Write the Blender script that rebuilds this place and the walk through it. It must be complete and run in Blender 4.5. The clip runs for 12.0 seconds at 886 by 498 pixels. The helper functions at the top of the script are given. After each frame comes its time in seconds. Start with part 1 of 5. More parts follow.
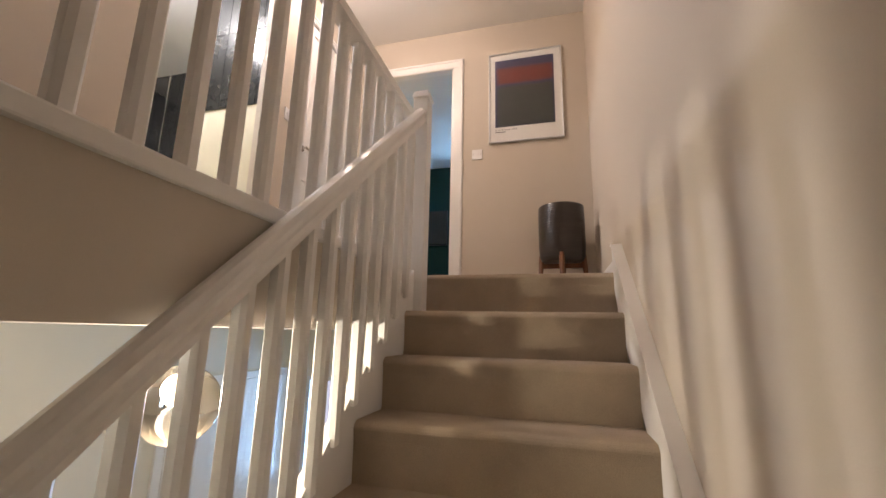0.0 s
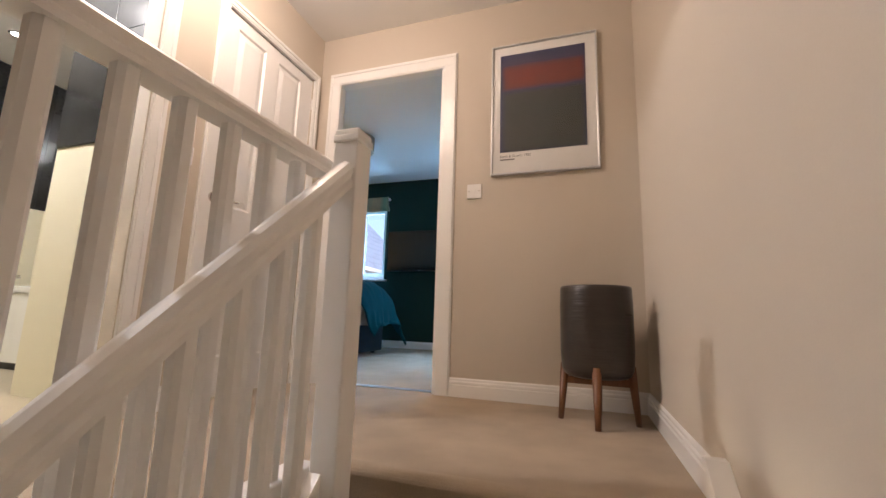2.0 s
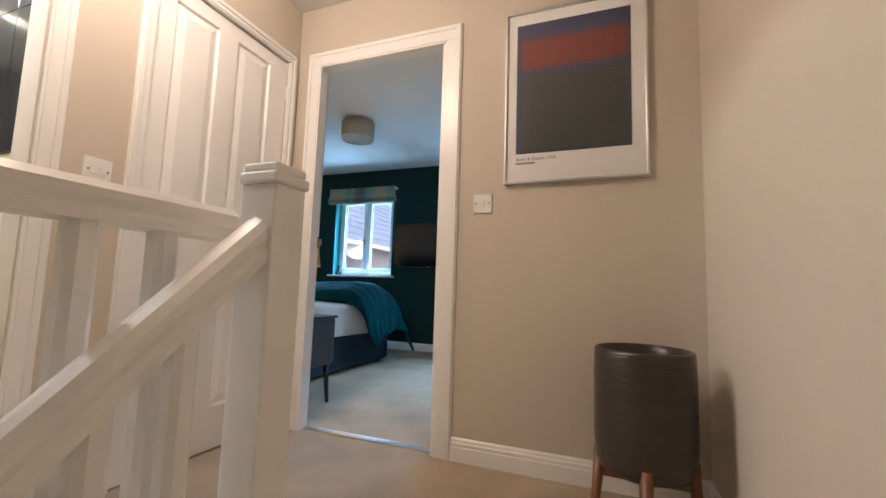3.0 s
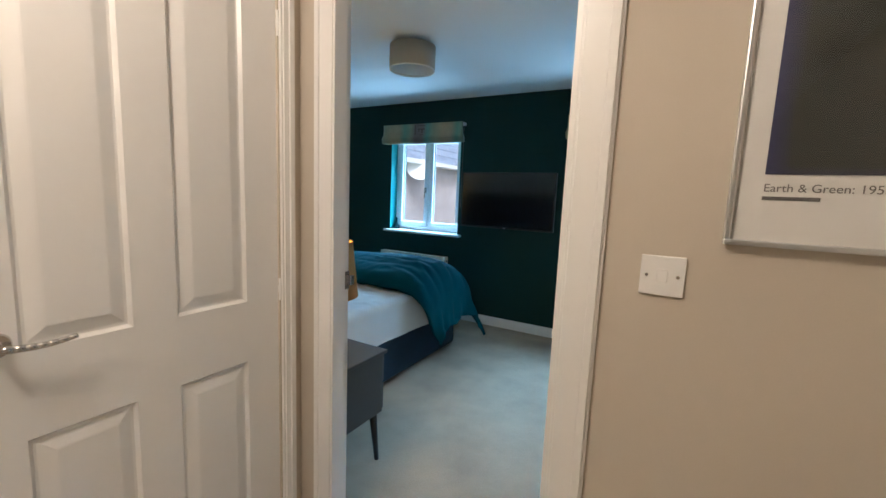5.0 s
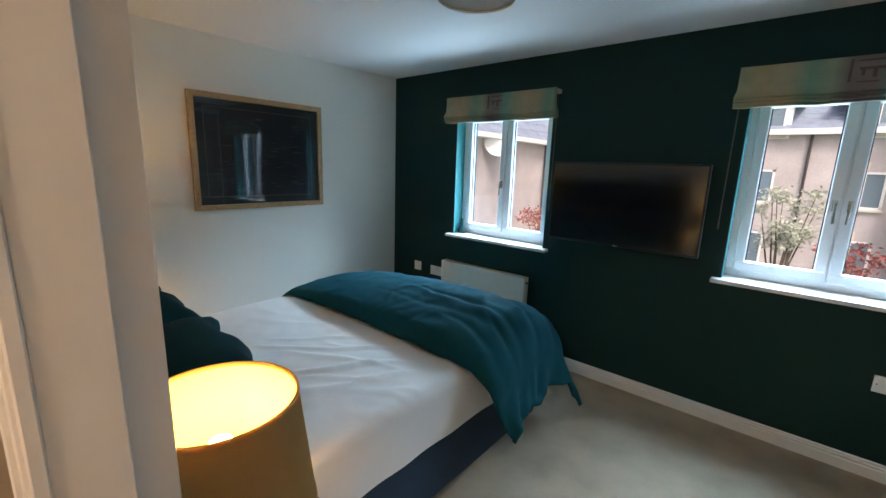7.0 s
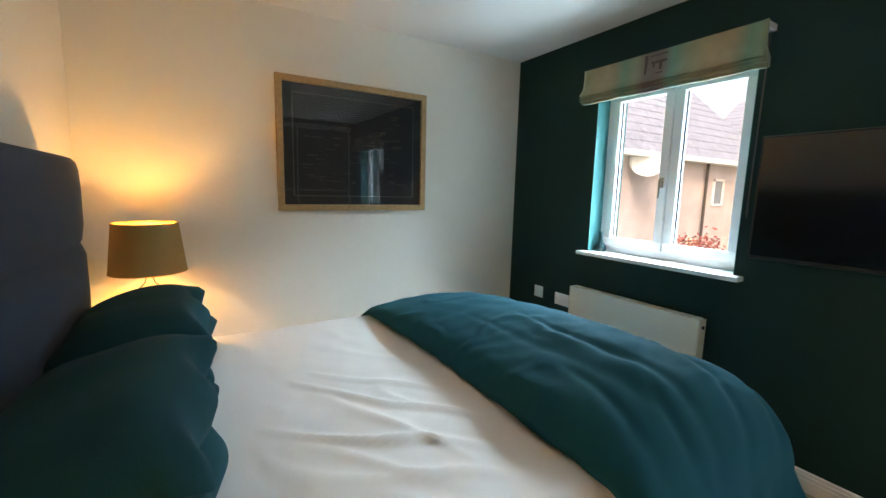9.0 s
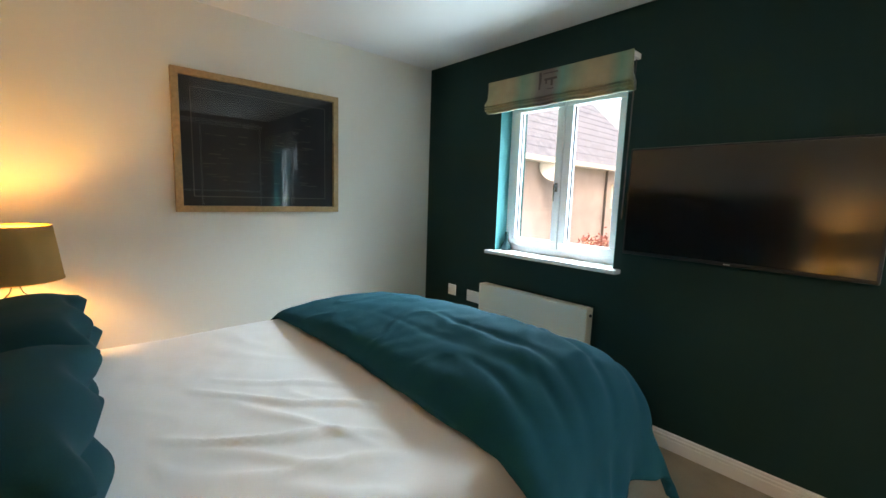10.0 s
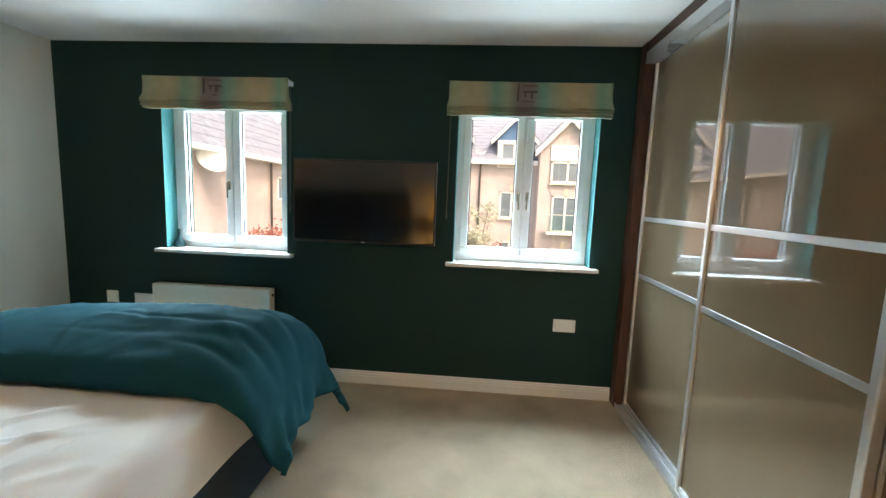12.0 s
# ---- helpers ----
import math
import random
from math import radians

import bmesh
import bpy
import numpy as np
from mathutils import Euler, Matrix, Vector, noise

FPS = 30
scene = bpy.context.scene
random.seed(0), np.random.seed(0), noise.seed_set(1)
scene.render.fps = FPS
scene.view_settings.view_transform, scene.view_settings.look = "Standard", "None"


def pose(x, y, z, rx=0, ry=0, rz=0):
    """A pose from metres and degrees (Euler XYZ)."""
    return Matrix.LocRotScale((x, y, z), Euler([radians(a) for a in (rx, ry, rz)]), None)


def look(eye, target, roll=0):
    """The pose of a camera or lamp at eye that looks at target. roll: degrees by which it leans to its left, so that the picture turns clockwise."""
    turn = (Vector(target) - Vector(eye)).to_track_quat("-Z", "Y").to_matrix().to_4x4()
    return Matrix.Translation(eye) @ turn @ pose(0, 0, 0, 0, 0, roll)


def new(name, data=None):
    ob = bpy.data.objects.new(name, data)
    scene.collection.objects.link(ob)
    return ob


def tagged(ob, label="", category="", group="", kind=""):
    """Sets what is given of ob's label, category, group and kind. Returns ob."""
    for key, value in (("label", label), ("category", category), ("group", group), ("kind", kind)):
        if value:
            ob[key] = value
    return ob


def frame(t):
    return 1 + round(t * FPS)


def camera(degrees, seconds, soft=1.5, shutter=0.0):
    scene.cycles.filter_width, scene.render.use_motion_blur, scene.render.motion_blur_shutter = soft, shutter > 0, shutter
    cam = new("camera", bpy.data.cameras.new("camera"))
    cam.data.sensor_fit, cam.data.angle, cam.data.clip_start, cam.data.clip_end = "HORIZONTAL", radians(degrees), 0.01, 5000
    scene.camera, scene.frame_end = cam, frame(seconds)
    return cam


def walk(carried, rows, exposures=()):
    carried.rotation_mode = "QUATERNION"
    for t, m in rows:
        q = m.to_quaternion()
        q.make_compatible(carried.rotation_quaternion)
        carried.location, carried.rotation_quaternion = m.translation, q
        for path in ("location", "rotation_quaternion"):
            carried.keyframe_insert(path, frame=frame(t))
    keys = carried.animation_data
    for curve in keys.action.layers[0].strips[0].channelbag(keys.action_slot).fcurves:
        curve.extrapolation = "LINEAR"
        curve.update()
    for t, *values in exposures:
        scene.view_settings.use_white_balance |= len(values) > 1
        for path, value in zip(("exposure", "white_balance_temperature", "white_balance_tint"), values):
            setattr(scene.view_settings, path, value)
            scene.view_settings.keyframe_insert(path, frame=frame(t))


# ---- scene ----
cam = camera(94.4, 12.0)
PATH = [
    (0, (0.764, -3.127, -0.293), (0.255, -1.235, 0.109), 1.3),
    (0.5, (0.747, -2.936, -0.114), (0.217, -1.049, 0.284), 1.6),
    (1, (0.776, -2.704, 0.046), (0.22, -0.823, 0.436), 1.9),
    (1.5, (0.78, -2.484, 0.229), (0.182, -0.612, 0.602), 2.0),
    (2, (0.776, -2.252, 0.428), (0.144, -0.383, 0.754), 1.8),
    (2.5, (0.717, -2.052, 0.587), (0.06, -0.182, 0.857), 1.9),
    (3, (0.707, -1.813, 0.757), (-0.011, 0.044, 0.953), 1.9),
    (3.2, (0.664, -1.742, 0.835), (-0.067, 0.114, 0.979), 1.6),
    (4.8, (0.264, -1.098, 1.243), (-0.683, 0.651, 1.034), 2.3),
    (5, (0.215, -1.001, 1.31), (-0.762, 0.725, 1.052), 2.4),
    (5.5, (0.053, -0.76, 1.465), (-0.998, 0.901, 1.096), 2.1),
    (6, (-0.062, -0.508, 1.525), (-1.138, 1.128, 1.117), 2.0),
    (6.5, (-0.212, -0.229, 1.538), (-1.327, 1.379, 1.123), 1.9),
    (7, (-0.371, -0.015, 1.499), (-1.641, 1.478, 1.101), 1.9),
    (7.5, (-0.528, 0.165, 1.411), (-2.075, 1.373, 1.028), 1.7),
    (7.7, (-0.561, 0.231, 1.391), (-2.195, 1.322, 1.019), 1.7),
    (9.3, (-0.847, 0.616, 1.276), (-2.541, 1.646, 1.01), 1.6),
    (9.5, (-0.828, 0.628, 1.284), (-2.462, 1.748, 1.013), 1.6),
    (10, (-0.726, 0.582, 1.285), (-2.203, 1.904, 1.026), 1.9),
    (10.5, (-0.613, 0.46, 1.282), (-1.835, 2.022, 1.024), 2.0),
    (11, (-0.564, 0.35, 1.263), (-1.416, 2.143, 1.014), 2.2),
    (11.5, (-0.538, 0.191, 1.321), (-0.988, 2.123, 1.063), 2.3),
    (12, (-0.509, 0.093, 1.331), (-0.653, 2.072, 1.084), 2.2),
]
EXPOSURES = [(0, 1.58, 6000, 18), (2.5, 1.43, 6050, 15), (5.0, 1.3, 5800, 6), (6.2, 1.05, 6350, 11), (7.4, 1.57, 8150, 19), (9.5, 1.86, 9500, 21), (12, 1.9, 9800, 20)]
walk(cam, [(t, look(eye, target, roll)) for t, eye, target, roll in PATH], EXPOSURES)

# ---------- world, large lights ----------
world = bpy.data.worlds.new("sky")
world.use_nodes = True
scene.world = world
_wn = world.node_tree.nodes
_sky = _wn.new("ShaderNodeTexSky")
_sky.sky_type = "NISHITA"
_sky.sun_disc = False
_sky.sun_elevation, _sky.sun_rotation = radians(51), radians(141)
_sky.air_density, _sky.dust_density = 1.0, 4.0
_wn["Background"].inputs["Strength"].default_value = 0.12
world.node_tree.links.new(_sky.outputs[0], _wn["Background"].inputs["Color"])

sun = new("sun", bpy.data.lights.new("sun", "SUN"))
sun.data.energy, sun.data.angle, sun.data.color = 0.85, radians(14), (0.8, 0.91, 1.0)
sun.matrix_world = look((0, 0, 12), (-6, 7.5, 0))


def area_lamp(name, eye, target, w, h, watts, color, spread=180):
    ob = new(name, bpy.data.lights.new(name, "AREA"))
    ob.data.shape, ob.data.size, ob.data.size_y, ob.data.energy, ob.data.color = "RECTANGLE", w, h, watts, color
    ob.data.spread = radians(spread)
    ob.matrix_world = look(eye, target)
    return ob


def point_lamp(name, place, watts, color, radius=0.04):
    ob = new(name, bpy.data.lights.new(name, "POINT"))
    ob.data.energy, ob.data.color, ob.data.shadow_soft_size = watts, color, radius
    ob.location = place
    return ob


WARM = (1.0, 0.63, 0.18)
DAY = (0.39, 0.69, 1.0)
# daylight through both windows: unseen added lamps for the open sky above the houses opposite and bounce off the ground
# below
area_lamp("sky_fill", (-1.2, 6.8, 6.1), (-1.2, 2.9, 1.4), 8.0, 5.6, 3400, DAY)
area_lamp("ground_bounce_fill", (-1.2, 6.6, -3.0), (-1.2, 2.9, 1.4), 7.0, 3.0, 430, DAY)
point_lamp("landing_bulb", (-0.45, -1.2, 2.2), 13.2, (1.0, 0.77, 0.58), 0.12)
point_lamp("hall_bulb", (-0.34, -2.06, -0.5), 9.5, (1.0, 0.87, 0.62), 0.028)
point_lamp("bathroom_bulb", (-1.75, -1.6, 2.2), 32, (1.0, 0.95, 0.88), 0.03)
point_lamp("bedside_bulb", (-1.06, 0.22, 0.985), 2.05, WARM, 0.03)
point_lamp("bedside_bulb", (-3.17, 0.37, 0.985), 2.8, WARM, 0.03)


# ---------- materials ----------
def mat(name, color, rough=0.6, metal=0.0, var=0.06, scale=3.0, bump=0.15, bscale=180.0, bdist=0.002, spec=0.5, sheen=0.0, stretch=(1, 1, 1), rvar=0.08):
    m = bpy.data.materials.new(name)
    m.use_nodes = True
    nt = m.node_tree
    nd, ln = nt.nodes, nt.links
    bs = nd["Principled BSDF"]
    co = nd.new("ShaderNodeTexCoord")
    mp = nd.new("ShaderNodeMapping")
    mp.inputs["Scale"].default_value = stretch
    ln.new(co.outputs["Object"], mp.inputs["Vector"])
    n1 = nd.new("ShaderNodeTexNoise")
    n1.inputs["Scale"].default_value, n1.inputs["Detail"].default_value = scale, 5
    n2 = nd.new("ShaderNodeTexNoise")
    n2.inputs["Scale"].default_value, n2.inputs["Detail"].default_value = bscale, 3
    ln.new(mp.outputs[0], n1.inputs["Vector"])
    ln.new(mp.outputs[0], n2.inputs["Vector"])
    add = nd.new("ShaderNodeMath")
    add.operation = "MULTIPLY_ADD"
    add.inputs[1].default_value = 0.65
    half = nd.new("ShaderNodeMath")
    half.operation = "MULTIPLY"
    half.inputs[1].default_value = 0.35
    ln.new(n2.outputs["Fac"], half.inputs[0])
    ln.new(n1.outputs["Fac"], add.inputs[0])
    ln.new(half.outputs[0], add.inputs[2])
    ramp = nd.new("ShaderNodeMapRange")
    ramp.inputs["From Min"].default_value, ramp.inputs["From Max"].default_value = 0.3, 0.7
    ramp.inputs["To Min"].default_value, ramp.inputs["To Max"].default_value = 1 - var, 1 + var
    ln.new(add.outputs[0], ramp.inputs["Value"])
    mul = nd.new("ShaderNodeVectorMath")
    mul.operation = "SCALE"
    mul.inputs[0].default_value = color
    ln.new(ramp.outputs[0], mul.inputs["Scale"])
    ln.new(mul.outputs[0], bs.inputs["Base Color"])
    rr = nd.new("ShaderNodeMapRange")
    rr.inputs["To Min"].default_value, rr.inputs["To Max"].default_value = max(0.02, rough - rvar), min(1, rough + rvar)
    ln.new(n1.outputs["Fac"], rr.inputs["Value"])
    ln.new(rr.outputs[0], bs.inputs["Roughness"])
    bs.inputs["Metallic"].default_value = metal
    bs.inputs["Specular IOR Level"].default_value = spec
    if sheen:
        bs.inputs["Sheen Weight"].default_value = sheen
        bs.inputs["Sheen Roughness"].default_value = 0.4
    if bump:
        bp = nd.new("ShaderNodeBump")
        bp.inputs["Strength"].default_value, bp.inputs["Distance"].default_value = bump, bdist
        ln.new(n2.outputs["Fac"], bp.inputs["Height"])
        ln.new(bp.outputs[0], bs.inputs["Normal"])
    return m


def glass_mat(name, color=(1, 1, 1), rough=0.0, ior=1.45):
    m = bpy.data.materials.new(name)
    m.use_nodes = True
    bs = m.node_tree.nodes["Principled BSDF"]
    bs.inputs["Base Color"].default_value = (*color, 1)
    bs.inputs["Roughness"].default_value = rough
    bs.inputs["IOR"].default_value = ior
    bs.inputs["Transmission Weight"].default_value = 1
    return m


def glow_mat(name, color, strength):
    m = bpy.data.materials.new(name)
    m.use_nodes = True
    bs = m.node_tree.nodes["Principled BSDF"]
    bs.inputs["Base Color"].default_value = (*color, 1)
    bs.inputs["Emission Color"].default_value = (*color, 1)
    bs.inputs["Emission Strength"].default_value = strength
    return m


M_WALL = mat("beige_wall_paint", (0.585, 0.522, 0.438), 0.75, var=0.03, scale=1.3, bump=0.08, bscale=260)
M_CREAM = mat("cream_wall_paint", (0.8, 0.765, 0.68), 0.75, var=0.03, scale=1.3, bump=0.08, bscale=260)
M_GREEN = mat("dark_green_wall_paint", (0.006, 0.037, 0.034), 0.65, var=0.08, scale=1.5, bump=0.08, bscale=260, spec=0.22)
# wall green raised to teal: daylight on the window reveals is in this colour
M_DAYLITGREEN = mat("daylit_green_paint", (0.025, 0.29, 0.3), 0.6, var=0.05)
M_CEIL = mat("white_ceiling_paint", (0.8, 0.79, 0.77), 0.85, var=0.02, scale=1.0, bump=0.06, bscale=220)
M_GLOSS = mat("white_gloss_paint", (0.85, 0.84, 0.82), 0.33, var=0.012, scale=4, bump=0.03, bscale=60, rvar=0.04)
M_CARPET = mat("beige_carpet", (0.47, 0.38, 0.28), 0.95, var=0.26, scale=3.2, bump=0.9, bscale=420, bdist=0.006, spec=0.1, sheen=0.08)
M_UPVC = mat("white_upvc", (0.82, 0.83, 0.84), 0.3, var=0.015)
M_GLASS = glass_mat("window_glass")
M_CHROME = mat("brushed_chrome", (0.62, 0.6, 0.57), 0.22, metal=1.0, var=0.03, bump=0.03)
M_BLACK = mat("black_plastic", (0.012, 0.012, 0.013), 0.35, var=0.05)


# ---------- mesh helpers ----------
def link_bm(name, bm, material, smooth=False):
    me = bpy.data.meshes.new(name)
    bmesh.ops.recalc_face_normals(bm, faces=bm.faces)
    bm.to_mesh(me)
    bm.free()
    if smooth:
        for p in me.polygons:
            p.use_smooth = True
    me.materials.append(material)
    return new(name, me)


def part(name, bm, material, parent=None, label="", smooth=False):
    ob = link_bm(name, bm, material, smooth)
    if parent is not None:
        ob.parent = parent
    return tagged(ob, label)


def thing(name, place, label, category, group=""):
    ob = new(name)
    ob.empty_display_size = 0.05
    ob.location = place
    return tagged(ob, label, category, group)


def structure(name, bm, material, label="", smooth=False):
    return tagged(link_bm(name, bm, material, smooth), label, "", "", "structure")


def box(bm, x0, x1, y0, y1, z0, z1, bevel=0.0, seg=2):
    vs = [bm.verts.new((x, y, z)) for x in (x0, x1) for y in (y0, y1) for z in (z0, z1)]
    fs = [bm.faces.new([vs[i] for i in f]) for f in ((0, 1, 3, 2), (4, 6, 7, 5), (0, 4, 5, 1), (2, 3, 7, 6), (0, 2, 6, 4), (1, 5, 7, 3))]
    if bevel > 0:
        es = list({e for f in fs for e in f.edges})
        bmesh.ops.bevel(bm, geom=es, offset=bevel, segments=seg, affect="EDGES", profile=0.5)
    return bm


def boxes(*specs, bevel=0.0):
    bm = bmesh.new()
    for s in specs:
        box(bm, *s, bevel=bevel)
    return bm


def prism(bm, outline, axis, a, b):
    """An outline of 2D points swept from a to b along an axis."""
    def at(p, c):
        return {"x": (c, p[0], p[1]), "y": (p[0], c, p[1]), "z": (p[0], p[1], c)}[axis]
    lo = [bm.verts.new(at(p, a)) for p in outline]
    hi = [bm.verts.new(at(p, b)) for p in outline]
    n = len(outline)
    for i in range(n):
        bm.faces.new((lo[i], lo[(i + 1) % n], hi[(i + 1) % n], hi[i]))
    bm.faces.new(lo[::-1])
    bm.faces.new(hi)
    return bm


def turned(profile, n=32, cx=0.0, cy=0.0, bm=None):
    """A body of revolution from (radius, height) pairs."""
    bm = bm or bmesh.new()
    rings = []
    for r, z in profile:
        if r < 1e-5:
            rings.append([bm.verts.new((cx, cy, z))])
        else:
            rings.append([bm.verts.new((cx + r * math.cos(2 * math.pi * i / n), cy + r * math.sin(2 * math.pi * i / n), z)) for i in range(n)])
    for a, b in zip(rings, rings[1:]):
        for i in range(n):
            j = (i + 1) % n
            q = [a[i % len(a)], a[j % len(a)], b[j % len(b)], b[i % len(b)]]
            q = list(dict.fromkeys(q))
            if len(q) > 2:
                bm.faces.new(q)
    return bm


def rod(bm, a, b, r0, r1=None, n=12):
    """A tapered round bar from a to b."""
    a, b = Vector(a), Vector(b)
    r1 = r0 if r1 is None else r1
    turn = (b - a).to_track_quat("Z", "Y").to_matrix()
    ra = [bm.verts.new(a + turn @ Vector((r0 * math.cos(2 * math.pi * i / n), r0 * math.sin(2 * math.pi * i / n), 0))) for i in range(n)]
    rb = [bm.verts.new(b + turn @ Vector((r1 * math.cos(2 * math.pi * i / n), r1 * math.sin(2 * math.pi * i / n), 0))) for i in range(n)]
    for i in range(n):
        bm.faces.new((ra[i], ra[(i + 1) % n], rb[(i + 1) % n], rb[i]))
    bm.faces.new(ra[::-1])
    bm.faces.new(rb)
    return bm


# ---------- large structure ----------
LAND_C, BED_C, LOW = 2.355, 2.297, -2.756      # ceilings and the lower floor
RISE, GOING, TOP_Y = 0.195, 0.2225, -1.118
XL, XR, YG = -3.45, 1.08, 2.83               # picture wall, stair wall, green wall
structure("wall_door", boxes((-0.93, -0.795, 0, 0.08, 0, 2.45), (0.03, 1.19, 0, 0.08, 0, 2.45), (-0.795, 0.03, 0, 0.08, 2.03, 2.45)), M_WALL, "beige painted landing wall with a doorway")
structure("wall_head", boxes((-3.6, -0.93, 0.0, 0.085, 0, 2.45)), M_CREAM, "cream bedroom wall behind the bed")
structure("wall_door_lining", boxes((-0.93, -0.795, 0.08, 0.085, 0, 2.4), (0.03, 1.2, 0.08, 0.085, 0, 2.4), (-0.795, 0.03, 0.08, 0.085, 2.03, 2.4)), M_CREAM, "cream bedroom face of the doorway wall")
structure("wall_stair", boxes((XR, 1.2, -5.2, 0, LOW, 2.45)), M_WALL, "beige painted stair wall")
structure("wall_left", boxes((-1.03, -0.93, -0.09, 0, 0, 2.45), (-1.03, -0.93, -0.82, -0.09, 2.03, 2.45), (-1.03, -0.93, -1.13, -0.82, 0, 2.45), (-1.03, -0.93, -1.9, -1.13, 2.03, 2.45), (-1.03, -0.93, -5.2, -1.9, 0, 2.45)), M_WALL, "beige painted landing wall with two doorways")
structure("wall_landing_back", boxes((-1.03, 1.2, -5.3, -5.2, LOW, 2.45)), M_WALL)
structure("ceiling_landing", boxes((-1.03, 1.2, -5.2, 0.0, LAND_C, LAND_C + 0.1)), M_CEIL)
structure("ceiling_bedroom", boxes((-3.6, 1.2, 0.08, 3.1, BED_C, BED_C + 0.14)), M_CEIL)
structure("floor_landing", boxes((-0.93, XR, TOP_Y + 0.03, 0.05, -0.25, 0.0), (-0.93, 0.046, -3.7, TOP_Y + 0.03, -0.25, 0.0), bevel=0.0), M_CARPET, "beige carpet on the landing")
structure("floor_bedroom", boxes((-3.46, 1.2, 0.056, YG, -0.25, 0.004)), M_CARPET, "pale beige carpet in the bedroom")
structure("wall_picture", boxes((-3.6, XL, 0.085, 3.1, 0, 2.45)), M_CREAM, "cream painted bedroom wall")
structure("wall_wardrobe", boxes((1.1, 1.2, 0.085, 3.1, 0, 2.45)), M_CREAM)
W1, W2 = (-2.675, -1.789), (-0.641, 0.262)
SILL, HEAD = 0.895, 1.96
structure("wall_green", boxes((XL, W1[0], YG, 3.13, 0, 2.45), (W1[1], W2[0], YG, 3.13, 0, 2.45), (W2[1], 1.1, YG, 3.13, 0, 2.45),
          (*W1, YG, 3.13, 0, SILL), (*W1, YG, 3.13, HEAD, 2.45), (*W2, YG, 3.13, 0, SILL), (*W2, YG, 3.13, HEAD, 2.45)), M_GREEN, "dark green painted wall with two windows")

# ---------- more materials ----------
M_OAK = mat("pale_oak", (0.42, 0.25, 0.11), 0.5, var=0.25, scale=6, bump=0.2, bscale=90, stretch=(1, 8, 8))
M_WALNUT = mat("dark_walnut", (0.075, 0.026, 0.015), 0.42, var=0.35, scale=7, bump=0.15, bscale=80, stretch=(6, 6, 0.5))
M_LEG = mat("stained_brown_wood", (0.16, 0.062, 0.022), 0.4, var=0.3, scale=10, bump=0.2, bscale=90, stretch=(5, 5, 0.6))
M_POT = mat("dark_glazed_ceramic", (0.035, 0.026, 0.02), 0.3, var=0.35, scale=2, bump=0.6, bscale=20, bdist=0.004, stretch=(0.4, 0.4, 7))
M_ALU = mat("satin_aluminium", (0.72, 0.73, 0.74), 0.3, metal=0.85, var=0.03, bump=0.04, bscale=80)
M_TAUPE = mat("glossy_taupe_glass", (0.17, 0.122, 0.078), 0.02, var=0.03, scale=0.8, bump=0.0, rvar=0.01, spec=0.9)
M_TAUPE.node_tree.nodes["Principled BSDF"].inputs["IOR"].default_value = 1.75
M_SHEET = mat("white_cotton", (0.78, 0.76, 0.74), 0.85, var=0.03, scale=5, bump=0.3, bscale=500, bdist=0.001, sheen=0.15)
M_THROW = mat("teal_cotton_throw", (0.003, 0.078, 0.105), 0.9, var=0.14, scale=6, bump=0.5, bscale=420, bdist=0.0015, spec=0.1)
M_PILLOW = mat("dark_teal_cotton", (0.006, 0.058, 0.07), 0.9, var=0.14, scale=6, bump=0.4, bscale=420, bdist=0.0015, sheen=0.02, spec=0.12)
M_NAVY = mat("navy_upholstery", (0.015, 0.038, 0.066), 0.9, var=0.2, scale=8, bump=0.6, bscale=380, bdist=0.002, sheen=0.08, spec=0.25)
M_GREY = mat("charcoal_painted_wood", (0.045, 0.047, 0.052), 0.4, var=0.12, scale=5, bump=0.08, bscale=60)
M_GREYLEG = mat("black_brown_leg", (0.02, 0.017, 0.015), 0.4, var=0.2)
M_SOCKET = mat("white_plastic", (0.82, 0.81, 0.79), 0.32, var=0.02)
M_SCREEN = mat("tv_screen_glass", (0.006, 0.006, 0.006), 0.12, var=0.02, bump=0.0, rvar=0.02, spec=0.9)
M_RAD = mat("radiator_enamel", (0.8, 0.72, 0.6), 0.32, var=0.02)
M_TILE = mat("black_slate_tile", (0.022, 0.022, 0.021), 0.16, var=0.5, scale=5, bump=0.25, bscale=40)
M_GROUT = mat("dark_grout", (0.08, 0.08, 0.078), 0.9)
M_BATHCREAM = mat("cream_bathroom_wall", (0.7, 0.66, 0.5), 0.5, var=0.03)
M_ENAMEL = mat("white_enamel", (0.82, 0.82, 0.78), 0.15, var=0.02)
M_VINYL = mat("beige_bathroom_floor", (0.5, 0.43, 0.3), 0.5, var=0.1)
M_MOUNT = mat("white_mount_card", (0.8, 0.78, 0.74), 0.7, var=0.02)
M_INK = mat("grey_ink", (0.16, 0.15, 0.14), 0.8, var=0.02)
M_FAINT = mat("dim_grey_ink", (0.09, 0.086, 0.08), 0.7, var=0.4, scale=14)
M_BLUEBLACK = mat("blue_black_print", (0.012, 0.013, 0.017), 0.6, var=0.4, scale=9)
M_BRASSGLASS = glass_mat("clear_lamp_glass", (0.95, 0.97, 0.95), 0.02)
M_PANEGLASS = glass_mat("picture_glass", (1, 1, 1), 0.0, 1.4)


